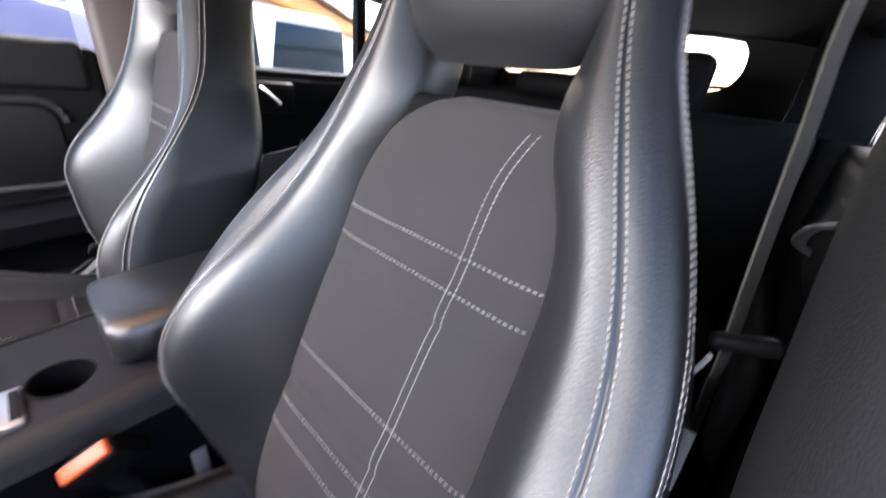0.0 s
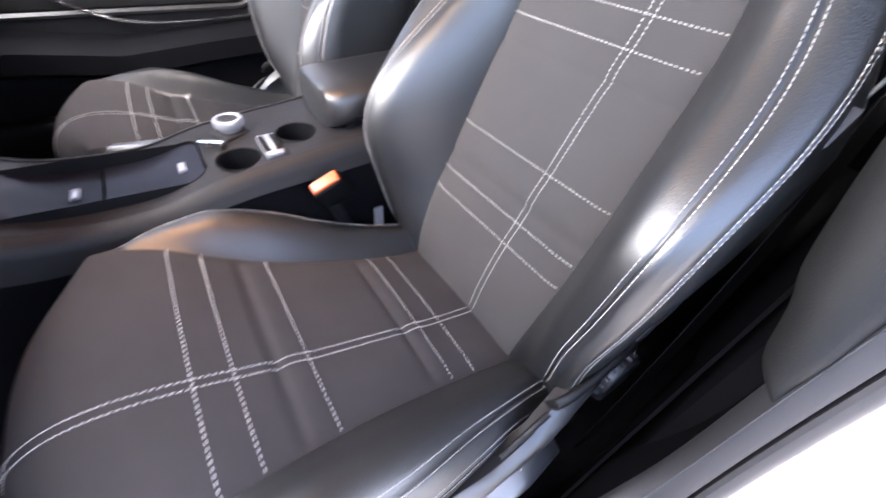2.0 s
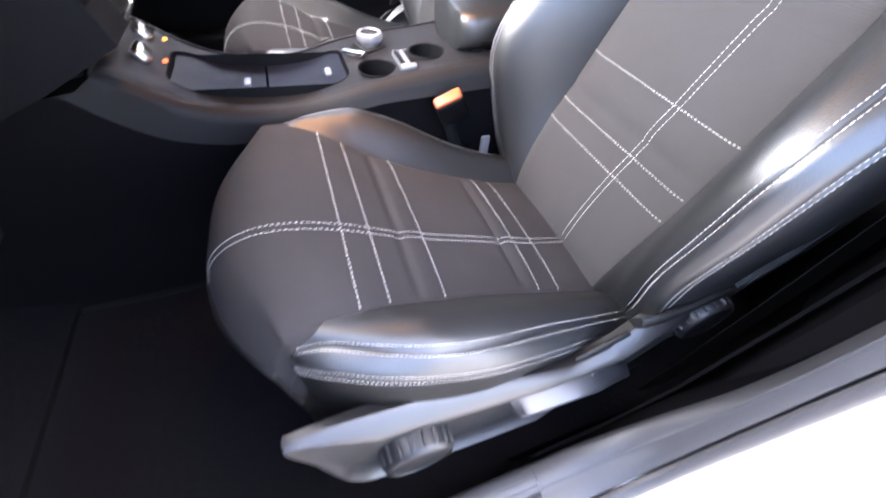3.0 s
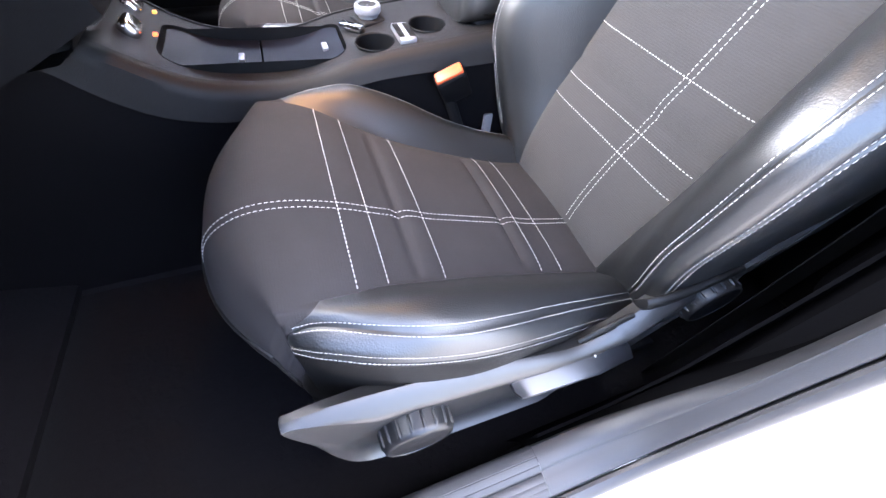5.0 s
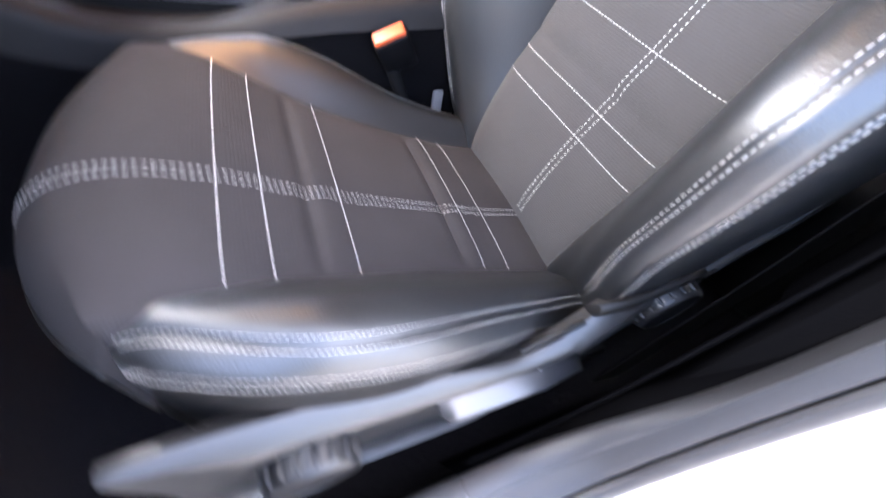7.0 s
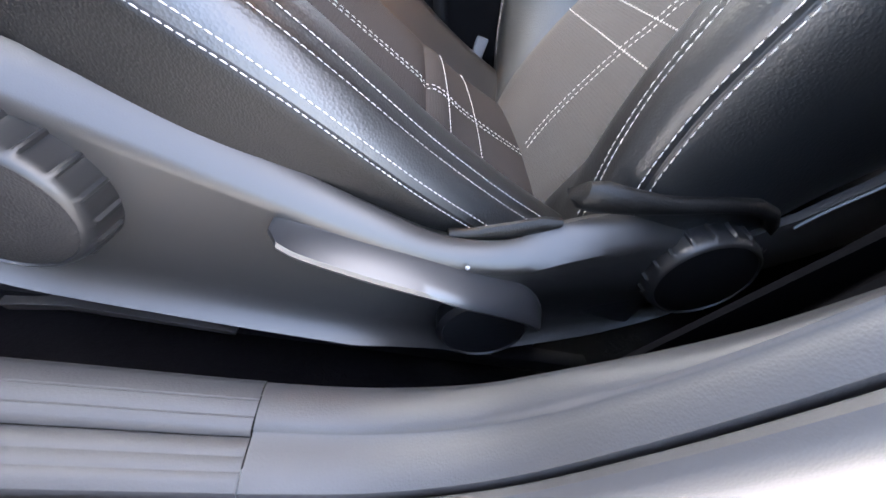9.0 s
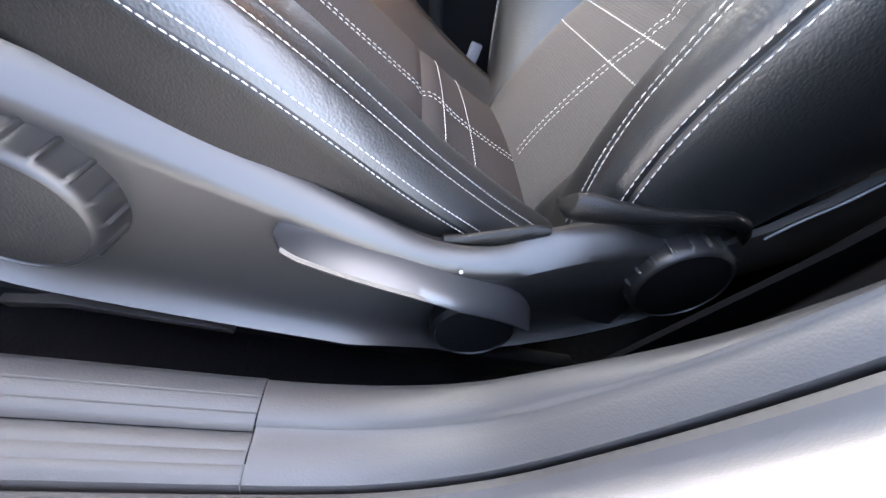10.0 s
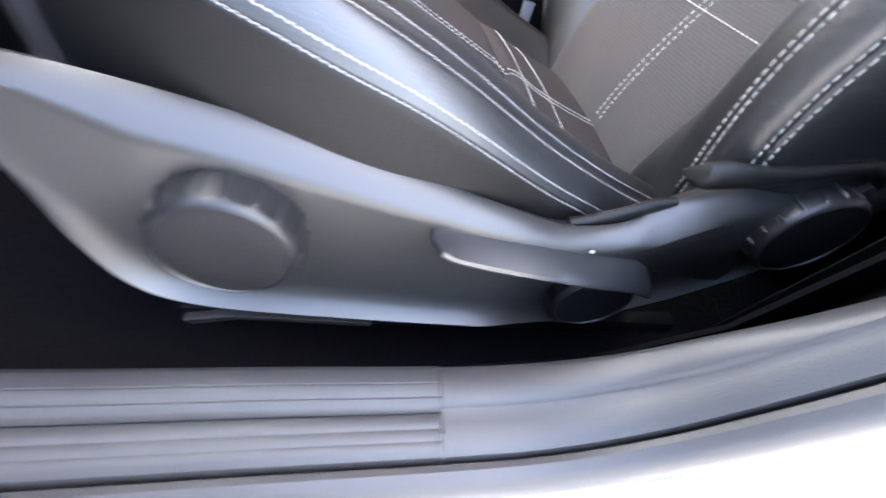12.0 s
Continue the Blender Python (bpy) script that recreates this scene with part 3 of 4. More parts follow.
def lid_on(bm, rings):
    """Closes the last of a skin's rings with a finely cut sheet."""
    bm.verts.index_update()
    skin = set(bm.verts)
    count = len(bm.verts) - len(bm.verts) // rings
    rim = [e for e in bm.edges if e.is_boundary and all(v.index >= count for v in e.verts)]
    sheet = [f for f in bmesh.ops.triangle_fill(bm, edges=rim, use_beauty=True)["geom"] if isinstance(f, bmesh.types.BMFace)]
    for axis, cuts in ((2, steps(0.37, 0.54, 17)), (1, steps(-0.18, 0.38, 28))):
        for c in cuts:
            sheet = [f for f in sheet if f.is_valid]
            geom = set(sheet) | {e for f in sheet for e in f.edges} | {v for f in sheet for v in f.verts}
            place = Vector((0, c, 0)) if axis == 1 else Vector((0, 0, c))
            cut = bmesh.ops.bisect_plane(bm, geom=list(geom), plane_co=place, plane_no=place.normalized())
            sheet = list({f for f in cut["geom"] if isinstance(f, bmesh.types.BMFace)})
    for v in bm.verts:
        if v not in skin:
            v.co.x = face_x(v.co.y, v.co.z)
    bmesh.ops.recalc_face_normals(bm, faces=bm.faces)
    return bm


LEVER = [(0.0425, 0.4865, 0.4850, 0.4770), (0.0440, 0.4872, 0.4850, 0.4730), (0.0500, 0.4872, 0.4825, 0.4680), (0.0620, 0.4862, 0.4770, 0.4620), (0.10, 0.4815, 0.4690, 0.456), (0.145, 0.4755, 0.4625, 0.450),
         (0.185, 0.4700, 0.4550, 0.444), (0.210, 0.4650, 0.4490, 0.438), (0.228, 0.4570, 0.4430, 0.432), (0.240, 0.4460, 0.4370, 0.428)]


def lever_skin():
    """A wedge-shaped handle: its top slopes outwards to a rounded edge, and it bends down to its hub at the rear."""
    rows = []
    for y, top, edge, low in smooth_line_4(LEVER, 5):
        out = 0.288 - 0.010 * max(0, (y - 0.17) / 0.08)
        out = 0.262 + (out - 0.262) * min(1, 0.7 + (y - 0.0425) / 0.02)
        rows.append([Vector((x, y, z)) for x, z in ((0.258, top - 0.002), (0.262, top), (0.268, top - 0.0016), (0.262 + (out - 0.262) * 0.75, edge + 0.25 * (top - edge) + 0.0008), (out - 0.0012, edge + 0.0012),
                                                    (out, edge - 0.0018), (out - 0.0016, edge - 0.0045), (0.272, low + 0.002), (0.262, low), (0.258, low + 0.001))])
    return loft(rows, True, True)


def smooth_line_4(table, per):
    """Smooth rows between the rows of a table of four columns."""
    out = []
    for i in range((len(table) - 1) * per + 1):
        a, b = spline([(r[0], r[1], 0) for r in table], i / per), spline([(r[2], r[3], 0) for r in table], i / per)
        out.append((a.x, a.y, b.x, b.y))
    return out


def ribbed_knob(name, centre, r, x0, x1, count, label):
    """A round adjusting knob whose axis is x, with grip ribs."""
    segments = count * 12
    rows = []
    for x, k, grip in ((x0, 1.06, 0), (x0 + 0.003, 1.03, 0), (x0 + 0.004, 1.0, 0), (x0 + 0.006, 0.995, 1), (x1 - 0.007, 0.965, 1), (x1 - 0.005, 0.955, 0), (x1 - 0.002, 0.925, 0), (x1 - 0.0004, 0.885, 0), (x1, 0.86, 0),
                       (x1 - 0.0012, 0.845, 0)):
        ring = []
        for i in range(segments):
            a = 2 * math.pi * i / segments
            c = 1 + grip * (0.036 if i % 12 in (0, 1) else -0.010 if i % 12 in (2, 11) else 0.0)
            ring.append(Vector((x, centre[0] + r * k * c * math.cos(a), centre[1] + r * k * c * math.sin(a))))
        rows.append(ring)
    knob = part(name, loft(rows, True), KNOB, near_seat, label)
    part("knob_face", lathe([(r * 0.848, -0.0014), (r * 0.80, -0.0006), (r * 0.40, 0.0002), (r * 0.02, 0.0004)], (x1, centre[0], centre[1]), "X"), CONSOLE if name == "height_knob" else BLACK, knob, "flat matte face")
    part("recess_ring", lathe([(r * 1.20, -0.002), (r * 1.17, 0.001), (r * 1.11, 0.0008), (r * 1.06, -0.002)], (x0, centre[0], centre[1]), "X"), DARK, knob)
    return knob


FLAP = [(0.240, 0.219, 0.532, 0.536), (0.246, 0.223, 0.529, 0.549), (0.249, 0.232, 0.530, 0.554), (0.251, 0.25, 0.535, 0.555), (0.252, 0.27, 0.541, 0.557), (0.252, 0.288, 0.547, 0.560),
        (0.252, 0.312, 0.556, 0.567), (0.252, 0.337, 0.562, 0.573), (0.250, 0.357, 0.559, 0.570), (0.248, 0.368, 0.552, 0.562), (0.244, 0.376, 0.546, 0.551)]
SEAT_LABEL = "black leather and grey fabric sport seat with white stitching"
# the other seat sits a little more upright
OTHER = (Matrix.Translation((-0.715, 0.0, 0.015)) @ Matrix.Translation((0, 0.25, 0.5)) @ Matrix.Rotation(radians(6), 4, "X") @ Matrix.Translation((0, -0.25, -0.5))
         @ Matrix.Diagonal((-1, 1, 1, 1)) @ Matrix.Translation((0, 0.05, 0.27)))
for turned, place in ((1, None), (-1, OTHER)):
    near_seat = seat("front_seat", SEAT_LABEL, turned)
    rings = shield_rings()
    part("side_shield", lid_on(loft(rings, True), len(rings)), SHIELD, near_seat, "grey grained plastic side shield")
    ribbed_knob("height_knob", (-0.077, 0.473), 0.042, 0.263, 0.292, 18, "round ribbed grey plastic knob")
    ribbed_knob("recliner_knob", (0.342, 0.508), 0.042, 0.232, 0.268, 18, "round ribbed dark plastic knob")
    lever = part("lever", lever_skin(), LEVER_GLOSS, near_seat, "grey plastic pump lever")
    part("lever_hub", lathe([(0.038, 0.0), (0.038, 0.016), (0.034, 0.02), (0.033, 0.0185), (0.002, 0.0185)], (0.250, 0.205, 0.408), "X"), KNOB, lever, "dark round lever hub")
    part("trim_flap", loft([[Vector((x + 0.006 * math.cos(a), y, (z0 + z1) / 2 + (z1 - z0) / 2 * math.sin(a))) for a in steps(0, 2 * math.pi, 14)[:-1]] for x, y, z0, z1 in FLAP], True, True), VINYL, near_seat, "folded black vinyl flap")
    part("cushion_tab", loft([[Vector((0.246 + 0.004 * math.cos(a), y, z + h * math.sin(a))) for a in steps(0, 2 * math.pi, 10)[:-1]] for y, z, h in ((0.150, 0.484, 0.002), (0.165, 0.487, 0.005), (0.190, 0.497, 0.008), (0.208, 0.507, 0.008), (0.222, 0.514, 0.003))], True, True), VINYL, near_seat, "small black vinyl tab")
    part("cover_pin", lathe([(0.0016, 0.0), (0.0016, 0.0012), (0.0006, 0.002)], (0.2685, 0.165, 0.4765), "X", 10), SATIN, near_seat, "tiny bright pin")
    part("seat_rail", box(0.232, 0.250, -0.15, 0.36, 0.325, 0.345, 0.003), DARK, near_seat)
    part("rail_trim", plate([(-0.145, 0.338), (-0.10, 0.348), (0.013, 0.341), (0.013, 0.336), (-0.10, 0.342), (-0.14, 0.332)], "X", 0.246, 0.258, 0.001), SHIELD, near_seat, "thin grey rail trim")
    for y0, y1 in ((-0.14, -0.08), (0.28, 0.34)):
        part("rail_foot", box(0.17, 0.19, y0, y1, 0.252, 0.346, 0.004), DARK, near_seat)
        part("rail_foot", box(-0.19, -0.17, y0, y1, 0.252, 0.346, 0.004), DARK, near_seat)
    part("seat_rail", box(-0.250, -0.232, -0.15, 0.36, 0.325, 0.345, 0.003), DARK, near_seat)
    part("seat_pan", box(-0.225, 0.225, -0.18, 0.32, 0.345, 0.42, 0.02), DARK, near_seat)
    part("side_label", turn(box(0.2565, 0.2675, 0.385, 0.3868, 0.8445, 0.8805, 0.0005), (0.261, 0.386, 0.8625), -48), material("grey_label", (0.075, 0.075, 0.078), 0.7, spec=0.2), near_seat, "small grey fabric label")
    if place is not None:
        near_seat.matrix_world = place


# ---- car body: floor, sill, pillar, roof ----
CAR_X = -0.37


def mirror_x(bm):
    """The same shape on the car's other side."""
    bmesh.ops.scale(bm, verts=bm.verts, vec=(-1, 1, 1))
    bmesh.ops.translate(bm, verts=bm.verts, vec=(2 * CAR_X, 0, 0))
    bmesh.ops.reverse_faces(bm, faces=bm.faces)
    return bm


whole("floor_carpet", thick(loft([[(x, y, z) for x, z in ((-1.07, 0.40), (-1.05, 0.27), (-1.0, 0.25), (-0.52, 0.25), (-0.48, 0.32), (-0.26, 0.32), (-0.22, 0.25), (0.29, 0.25), (0.316, 0.27), (0.327, 0.385))]
                                  for y in (-0.98, -0.6, -0.2, 0.3, 0.9, 2.0)]), -0.02), CARPET, "worn black carpet on the car floor", "floor", "structure")
whole("firewall_carpet", thick(loft([[(x, y, z) for x in (-1.07, -0.4, 0.33)] for y, z in ((-0.62, 0.255), (-0.80, 0.30), (-0.95, 0.45), (-1.0, 0.7))]), 0.02), CARPET, "black carpet of the dark footwell", "floor", "structure")

# sill and pillar trim follow one line that bends up into the pillar
SILL_LINE = [(-1.05, 0.02), (-0.7, 0.006), (-0.25, -0.006), (-0.05, -0.002), (0.06, 0.0), (0.13, 0.010), (0.19, 0.045), (0.235, 0.105), (0.272, 0.18), (0.305, 0.28), (0.335, 0.42), (0.365, 0.60), (0.40, 0.82), (0.43, 0.93)]


def sill_row(t, section, tilt_in=0.024):
    p, e = spline([(0, y, z) for y, z in SILL_LINE], t), 0.02
    d = (spline([(0, y, z) for y, z in SILL_LINE], t + e) - spline([(0, y, z) for y, z in SILL_LINE], t - e)).normalized()
    up = Vector((0, -d.z, d.y))
    w = min(max((t - 4.6) / 4.0, 0), 1)
    lean = tilt_in * w * w * (3 - 2 * w)
    return [Vector((x + lean * min(max((0.375 - x) / 0.045, 0), 1), p.y, p.z + 0.391)) + up * dz for x, dz in section]


def sill_skin(section, t0, t1, n=40):
    return loft([sill_row(t, section) for t in steps(t0, t1, n)])


JOINT = 3.97
sill = thing("sill_trim", (0.36, -0.2, 0.38), "grey plastic door sill trim with ribbed scuff plates", "sill trim", kind="structure")
part("upper_scuff_plate", sill_skin([(0.326, -0.03), (0.3265, 0.013), (0.329, 0.020), (0.333, 0.0225), (0.341, 0.0232), (0.3414, 0.02285), (0.3422, 0.02285), (0.3426, 0.0232), (0.350, 0.0230), (0.3504, 0.02265), (0.3512, 0.02265), (0.3516, 0.0230), (0.3560, 0.0222), (0.3580, 0.0205), (0.3590, 0.0165)], 0, JOINT), SILL, sill, "ribbed grey scuff plate")
part("lower_scuff_plate", sill_skin([(0.3580, 0.012), (0.3594, 0.0158), (0.363, 0.0170), (0.368, 0.0168), (0.3684, 0.01655), (0.3691, 0.01655), (0.3695, 0.0167), (0.375, 0.0160), (0.3754, 0.01575), (0.3761, 0.01575), (0.3765, 0.0159), (0.381, 0.0145), (0.3842, 0.0121), (0.3853, 0.007), (0.3862, -0.012)], 0, JOINT), SILL, sill, "ribbed grey scuff plate")
TRIM = [(0.327, 0.010), (0.3275, 0.014), (0.330, 0.0205), (0.335, 0.0232), (0.345, 0.0235), (0.352, 0.0225), (0.3555, 0.0208), (0.3570, 0.0180), (0.3590, 0.0172), (0.366, 0.0172), (0.375, 0.0160), (0.381, 0.0140), (0.3843, 0.0117), (0.3853, 0.007), (0.3862, -0.012)]


def narrowed(section, t):
    """The inner band of the trim turns inwards on its way up the pillar."""
    w = min(max((t - 6.4) / 2.9, 0), 1)
    w = w * w * (3 - 2 * w)
    return [(0.3555 + (x - 0.3555) * (1 - 0.25 * w), dz - 1.1 * w * (0.3555 - x)) if x < 0.3555 else (x, dz) for x, dz in section]


part("pillar_lower_trim", loft([sill_row(t, narrowed(TRIM, t)) for t in steps(JOINT + 0.009, 9.9, 60)]), SILL, sill, "smooth grained grey pillar trim")
part("pillar_edge_trim", sill_skin([(0.350, 0.010), (0.358, 0.014), (0.366, 0.0145), (0.375, 0.0145), (0.381, 0.0130), (0.3843, 0.0107), (0.3853, 0.006), (0.3862, -0.012)], 9.85, 12.9, 60), SILL, sill, "grained grey pillar edge trim")
# strip of painted shade up the inner side of the trim
part("inner_shade", loft([sill_row(t, narrowed([(0.300, -0.10), (0.308, -0.06), (0.317, -0.02), (0.3272, 0.0105)], t)) for t in steps(JOINT - 0.02, 12.0, 60)]), GAP_SHADE, sill, "inner side coloured near-black for the gap's shade")
# how far the pillar cover reaches inwards at each height, and its rounded section
COVER_IN = [(0.684, 0.366), (0.690, 0.352), (0.705, 0.336), (0.72, 0.331), (0.75, 0.322), (0.78, 0.309), (0.87, 0.290), (0.95, 0.280), (1.05, 0.270), (1.3, 0.26)]
COVER = [(0.06, -0.06), (0.0, -0.030), (0.03, -0.014), (0.08, 0.0), (0.16, 0.012), (0.28, 0.021), (0.42, 0.0265), (0.58, 0.0285), (0.75, 0.0265), (0.9, 0.019), (1.0, 0.010)]
rows = []
for t in steps(9.07, 12.9, 110):
    w = math.sqrt(min(1, (t - 9.07) / 0.45))
    x_in = curve_at(COVER_IN, sill_row(t, [(0.37, 0.0)])[0].z)
    rows.append(sill_row(t, [(x_in + (0.371 - x_in) * u, dz * (0.4 + 0.6 * w) if dz > 0 else dz) for u, dz in COVER], 0.0))
part("pillar_cover", loft(rows), PILLAR, sill, "dark grained pillar cover with a rounded end")
part("door_seal", sill_skin([(0.3866, -0.012), (0.3868, 0.005), (0.3880, 0.0090), (0.392, 0.0104), (0.397, 0.0085), (0.4015, 0.0045), (0.404, -0.002), (0.405, -0.02)], 0, 12.9, 110), SILL, sill, "grey rubber door seal")
rocker = thing("body_side", (0.5, 0.2, 0.2), "white painted body sill and door jamb", "car body", kind="structure")
part("rocker_panel", sill_skin([(0.400, -0.020), (0.410, -0.036), (0.440, -0.050), (0.49, -0.075), (0.530, -0.10), (0.545, -0.13), (0.55, -0.20), (0.53, -0.24)], 0, 5.6, 60), PAINT, rocker, "glossy white painted sill")
part("rear_jamb", loft([[(x, y, z) for x, z in ((0.36, 0.36), (0.404, 0.343), (0.44, 0.327), (0.52, 0.29), (0.56, 0.25), (0.57, 0.16))] for y in steps(0.17, 1.5, 12)]), PAINT, rocker)
part("jamb_skin", plate([(0.20, 0.33), (0.255, 0.42), (0.30, 0.55), (0.335, 0.72), (0.375, 0.95), (0.42, 1.2), (0.58, 1.2), (0.58, 0.33)], "X", 0.396, 0.402, 0.0), PAINT, rocker)
part("jamb_boss", lathe([(0.034, -0.004), (0.032, 0.003), (0.022, 0.0045), (0.020, 0.003), (0.008, 0.003), (0.007, -0.002)], (0.508, 0.715, 0.298), "Z", 28), PAINT, rocker)
part("jamb_bolt", lathe([(0.0065, -0.003), (0.0065, 0.004), (0.004, 0.006), (0.003, 0.003)], (0.508, 0.715, 0.298), "Z", 12), STEEL, rocker, "small dark bolt")
grille = part("step_ribs", box(0.408, 0.50, -0.17, 0.026, 0.322, 0.337, 0.004), PAINT, rocker, "white ribbed step")
for i in range(7):
    x = 0.414 + 0.011 * i
    z = 0.386 + curve_at([(0.40, -0.022), (0.41, -0.036), (0.44, -0.05), (0.49, -0.075), (0.53, -0.1)], x)
    part("rib", box(x - 0.0025, x + 0.0025, -0.165, 0.021, z - 0.004, z + 0.004, 0.001), DARK, grille)

pillar = thing("door_pillar", (0.34, 0.5, 0.4), "dark grey middle door pillar with belt guide", "car pillar", kind="structure")
# pillar and side panels carry the gap's shade in their colour
part("pillar_panel", loft([[(x, y0 + dy, z) for x, dy in ((0.392, -0.012), (0.372, -0.02), (0.335, -0.012), (0.312, 0.03), (0.306, 0.09), (0.312, 0.16), (0.35, 0.18), (0.395, 0.17))]
                           for y0, z in ((0.30, 0.44), (0.325, 0.56), (0.35, 0.70), (0.375, 0.84), (0.41, 0.98), (0.45, 1.12), (0.50, 1.30))], True, True), GAP_SHADE, pillar)
part("pillar_upper_trim", loft([[(x, y0 + dy, z) for x, dy in ((0.322, 0.0), (0.306, 0.03), (0.298, 0.06), (0.300, 0.12), (0.315, 0.15))]
                                for y0, z in ((0.345, 0.60), (0.355, 0.68), (0.37, 0.78), (0.40, 0.90), (0.43, 1.02))]), GAP_SHADE, pillar, "upper pillar trim coloured near-black for its shade")
part("side_panel", plate([(0.0, 0.25), (0.08, 0.385), (0.18, 0.40), (0.27, 0.46), (0.32, 0.60), (0.37, 0.80), (0.43, 1.0), (0.615, 1.0), (0.615, 0.25)], "X", 0.3165, 0.3205, 0.0), GAP_SHADE, pillar)
whole("roof_lining", thick(loft([[(x, y, 1.27 + 0.09 * (1 - ((x - CAR_X) / 0.75) ** 2) - 0.05 * max(y - 1.0, 0) ** 2) for x in steps(-1.06, 0.33, 10)] for y in steps(-0.42, 2.0, 12)]), 0.03), LINER, "dark fabric roof lining", "ceiling", "structure")


whole("roof_panel", thick(loft([[(x, y, 1.315 + 0.09 * (1 - ((x - CAR_X) / 0.78) ** 2) - 0.05 * max(y - 1.0, 0) ** 2) for x in steps(-1.10, 0.36, 10)] for y in steps(-0.44, 2.02, 12)]), 0.012), PAINT, "white painted car roof", "car body", "structure")


def side_body(far):
    """Rear door, window frame and rear quarter of one side."""
    fix = mirror_x if far else (lambda bm: bm)
    ob = thing("rear_door", (CAR_X + (-0.74 if far else 0.74), 0.95, 0.4), "closed dark rear door with a window and bright metal handle", "car door", "rear doors", "structure")
    part("door_panel", fix(box(0.345, 0.40, 0.52, 1.42, 0.36, 0.985, 0.02, 3)), DARK, ob)
    part("outer_skin", fix(box(0.4025, 0.410, 0.578, 1.42, 0.34, 0.985, 0.003, 2)), PAINT, ob, "white painted door skin")
    part("armrest", fix(box(0.30, 0.35, 0.62, 1.2, 0.66, 0.73, 0.02, 3)), DARK, ob)
    part("window_frame", fix(box(0.36, 0.395, 1.14, 1.18, 0.98, 1.30, 0.006)), BLACK, ob)
    part("window_sill", fix(box(0.35, 0.40, 0.55, 1.42, 0.98, 1.0, 0.006)), BLACK, ob)
    handle = part("door_handle", fix(tube(smooth_line([(0.318, 0.735, 0.950), (0.303, 0.745, 0.940), (0.298, 0.765, 0.922), (0.302, 0.785, 0.906), (0.318, 0.795, 0.898)], 5), 0.0075, 8, 0.6)), SATIN, ob, "bright metal pull handle")
    part("handle_bowl", fix(box(0.316, 0.348, 0.71, 0.85, 0.87, 0.965, 0.008)), BLACK, ob)
    pane = part("pane", fix(box(0.380, 0.384, 0.54, 1.42, 1.0, 1.29, 0.0)), GLASS, ob)
    pane.visible_shadow = False
    return ob


side_body(False)
side_body(True)
quarter = thing("rear_quarter", (CAR_X, 1.9, 0.5), "dark rear quarter trim round the tailgate window", "car body", kind="structure")
for far in (False, True):
    fix = mirror_x if far else (lambda bm: bm)
    part("quarter_panel", fix(box(0.30, 0.40, 1.42, 2.0, 0.36, 1.02, 0.03, 3)), DARK, quarter)
    part("rear_pillar", fix(plate([(1.42, 1.0), (1.60, 1.30), (2.0, 1.22), (2.0, 1.0)], "X", 0.22, 0.39, 0.01)), LINER, quarter)
hatch = thing("tailgate", (CAR_X, 1.95, 0.6), "dark tailgate with a wide rear window", "tailgate", kind="structure")
hole = rounded(-0.97, 0.052, 1.085, 1.272, 0.088, 8)
rim = rounded(-1.07, 0.345, 0.22, 1.36, 0.02, 8)
part("hatch_frame", thick(loft([[Vector((x, 1.88, z)) for x, z in rim], [Vector((x, 1.93, z)) for x, z in hole]], True), 0.02), DARK, hatch, "dark frame with a rounded window opening")
rear_pane = part("pane", box(-0.99, 0.08, 1.945, 1.949, 1.07, 1.28, 0.0), GLASS, hatch)
rear_pane.visible_shadow = False
part("wiper", tube([(-0.36, 1.925, 1.085), (-0.1, 1.925, 1.10), (0.05, 1.925, 1.105)], 0.006, 6), BLACK, hatch)

bench = thing("rear_bench", (CAR_X, 1.2, 0.3), "black rear bench seat with low headrests", "car seat")
part("bench_cushion", box(-1.02, 0.30, 0.74, 1.30, 0.25, 0.56, 0.05, 4), BENCH_AND_GAP, bench)
part("bench_back", turn(box(-1.02, 0.30, 1.26, 1.40, 0.5, 1.045, 0.05, 4), (0, 1.3, 0.5), -14), BENCH_AND_GAP, bench)
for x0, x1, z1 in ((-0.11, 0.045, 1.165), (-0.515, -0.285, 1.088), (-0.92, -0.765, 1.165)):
    part("headrest", box(x0, x1, 1.36, 1.46, 1.01, z1, 0.03, 4), BENCH_AND_GAP, bench)

# front end beside the footwell, and the opened front door
front = thing("front_body", (0.38, -0.95, 0.2), "dark inner front pillar and white wing", "car body", kind="structure")
part("wing", box(0.36, 0.50, -2.0, -0.86, 0.25, 0.98, 0.04, 3), PAINT, front)
# unseen dark box, added so the white wing throws no light inside
part("bounce_block", box(0.325, 0.47, -0.88, -0.80, 0.25, 0.97, 0.02, 3), DARK, front, "unseen dark box added to stop light off the white wing")
part("front_pillar", tube([(0.36, -0.82, 0.40), (0.37, -0.80, 0.95), (0.34, -0.45, 1.22), (0.31, -0.10, 1.31)], 0.035, 8), DARK, front)
part("roof_rail", tube([(0.31, -0.12, 1.31), (0.33, 0.4, 1.325), (0.33, 1.2, 1.30), (0.31, 1.9, 1.22)], 0.035, 8), DARK, front)
# unseen door, its opening angle set to shade the seat front and sill
open_door = thing("opened_door", (0.8, -1.0, 0.3), "opened white front door with a dark inner panel", "car door", kind="structure")
part("door_shell", turn(box(0.40, 0.44, -0.80, 0.28, 0.32, 1.0, 0.02, 3), (0.42, -0.80, 0.5), 0, 0, -52), PAINT, open_door)
part("inner_panel", turn(box(0.34, 0.399, -0.76, 0.26, 0.34, 0.99, 0.02, 3), (0.42, -0.80, 0.5), 0, 0, -52), DARK, open_door)

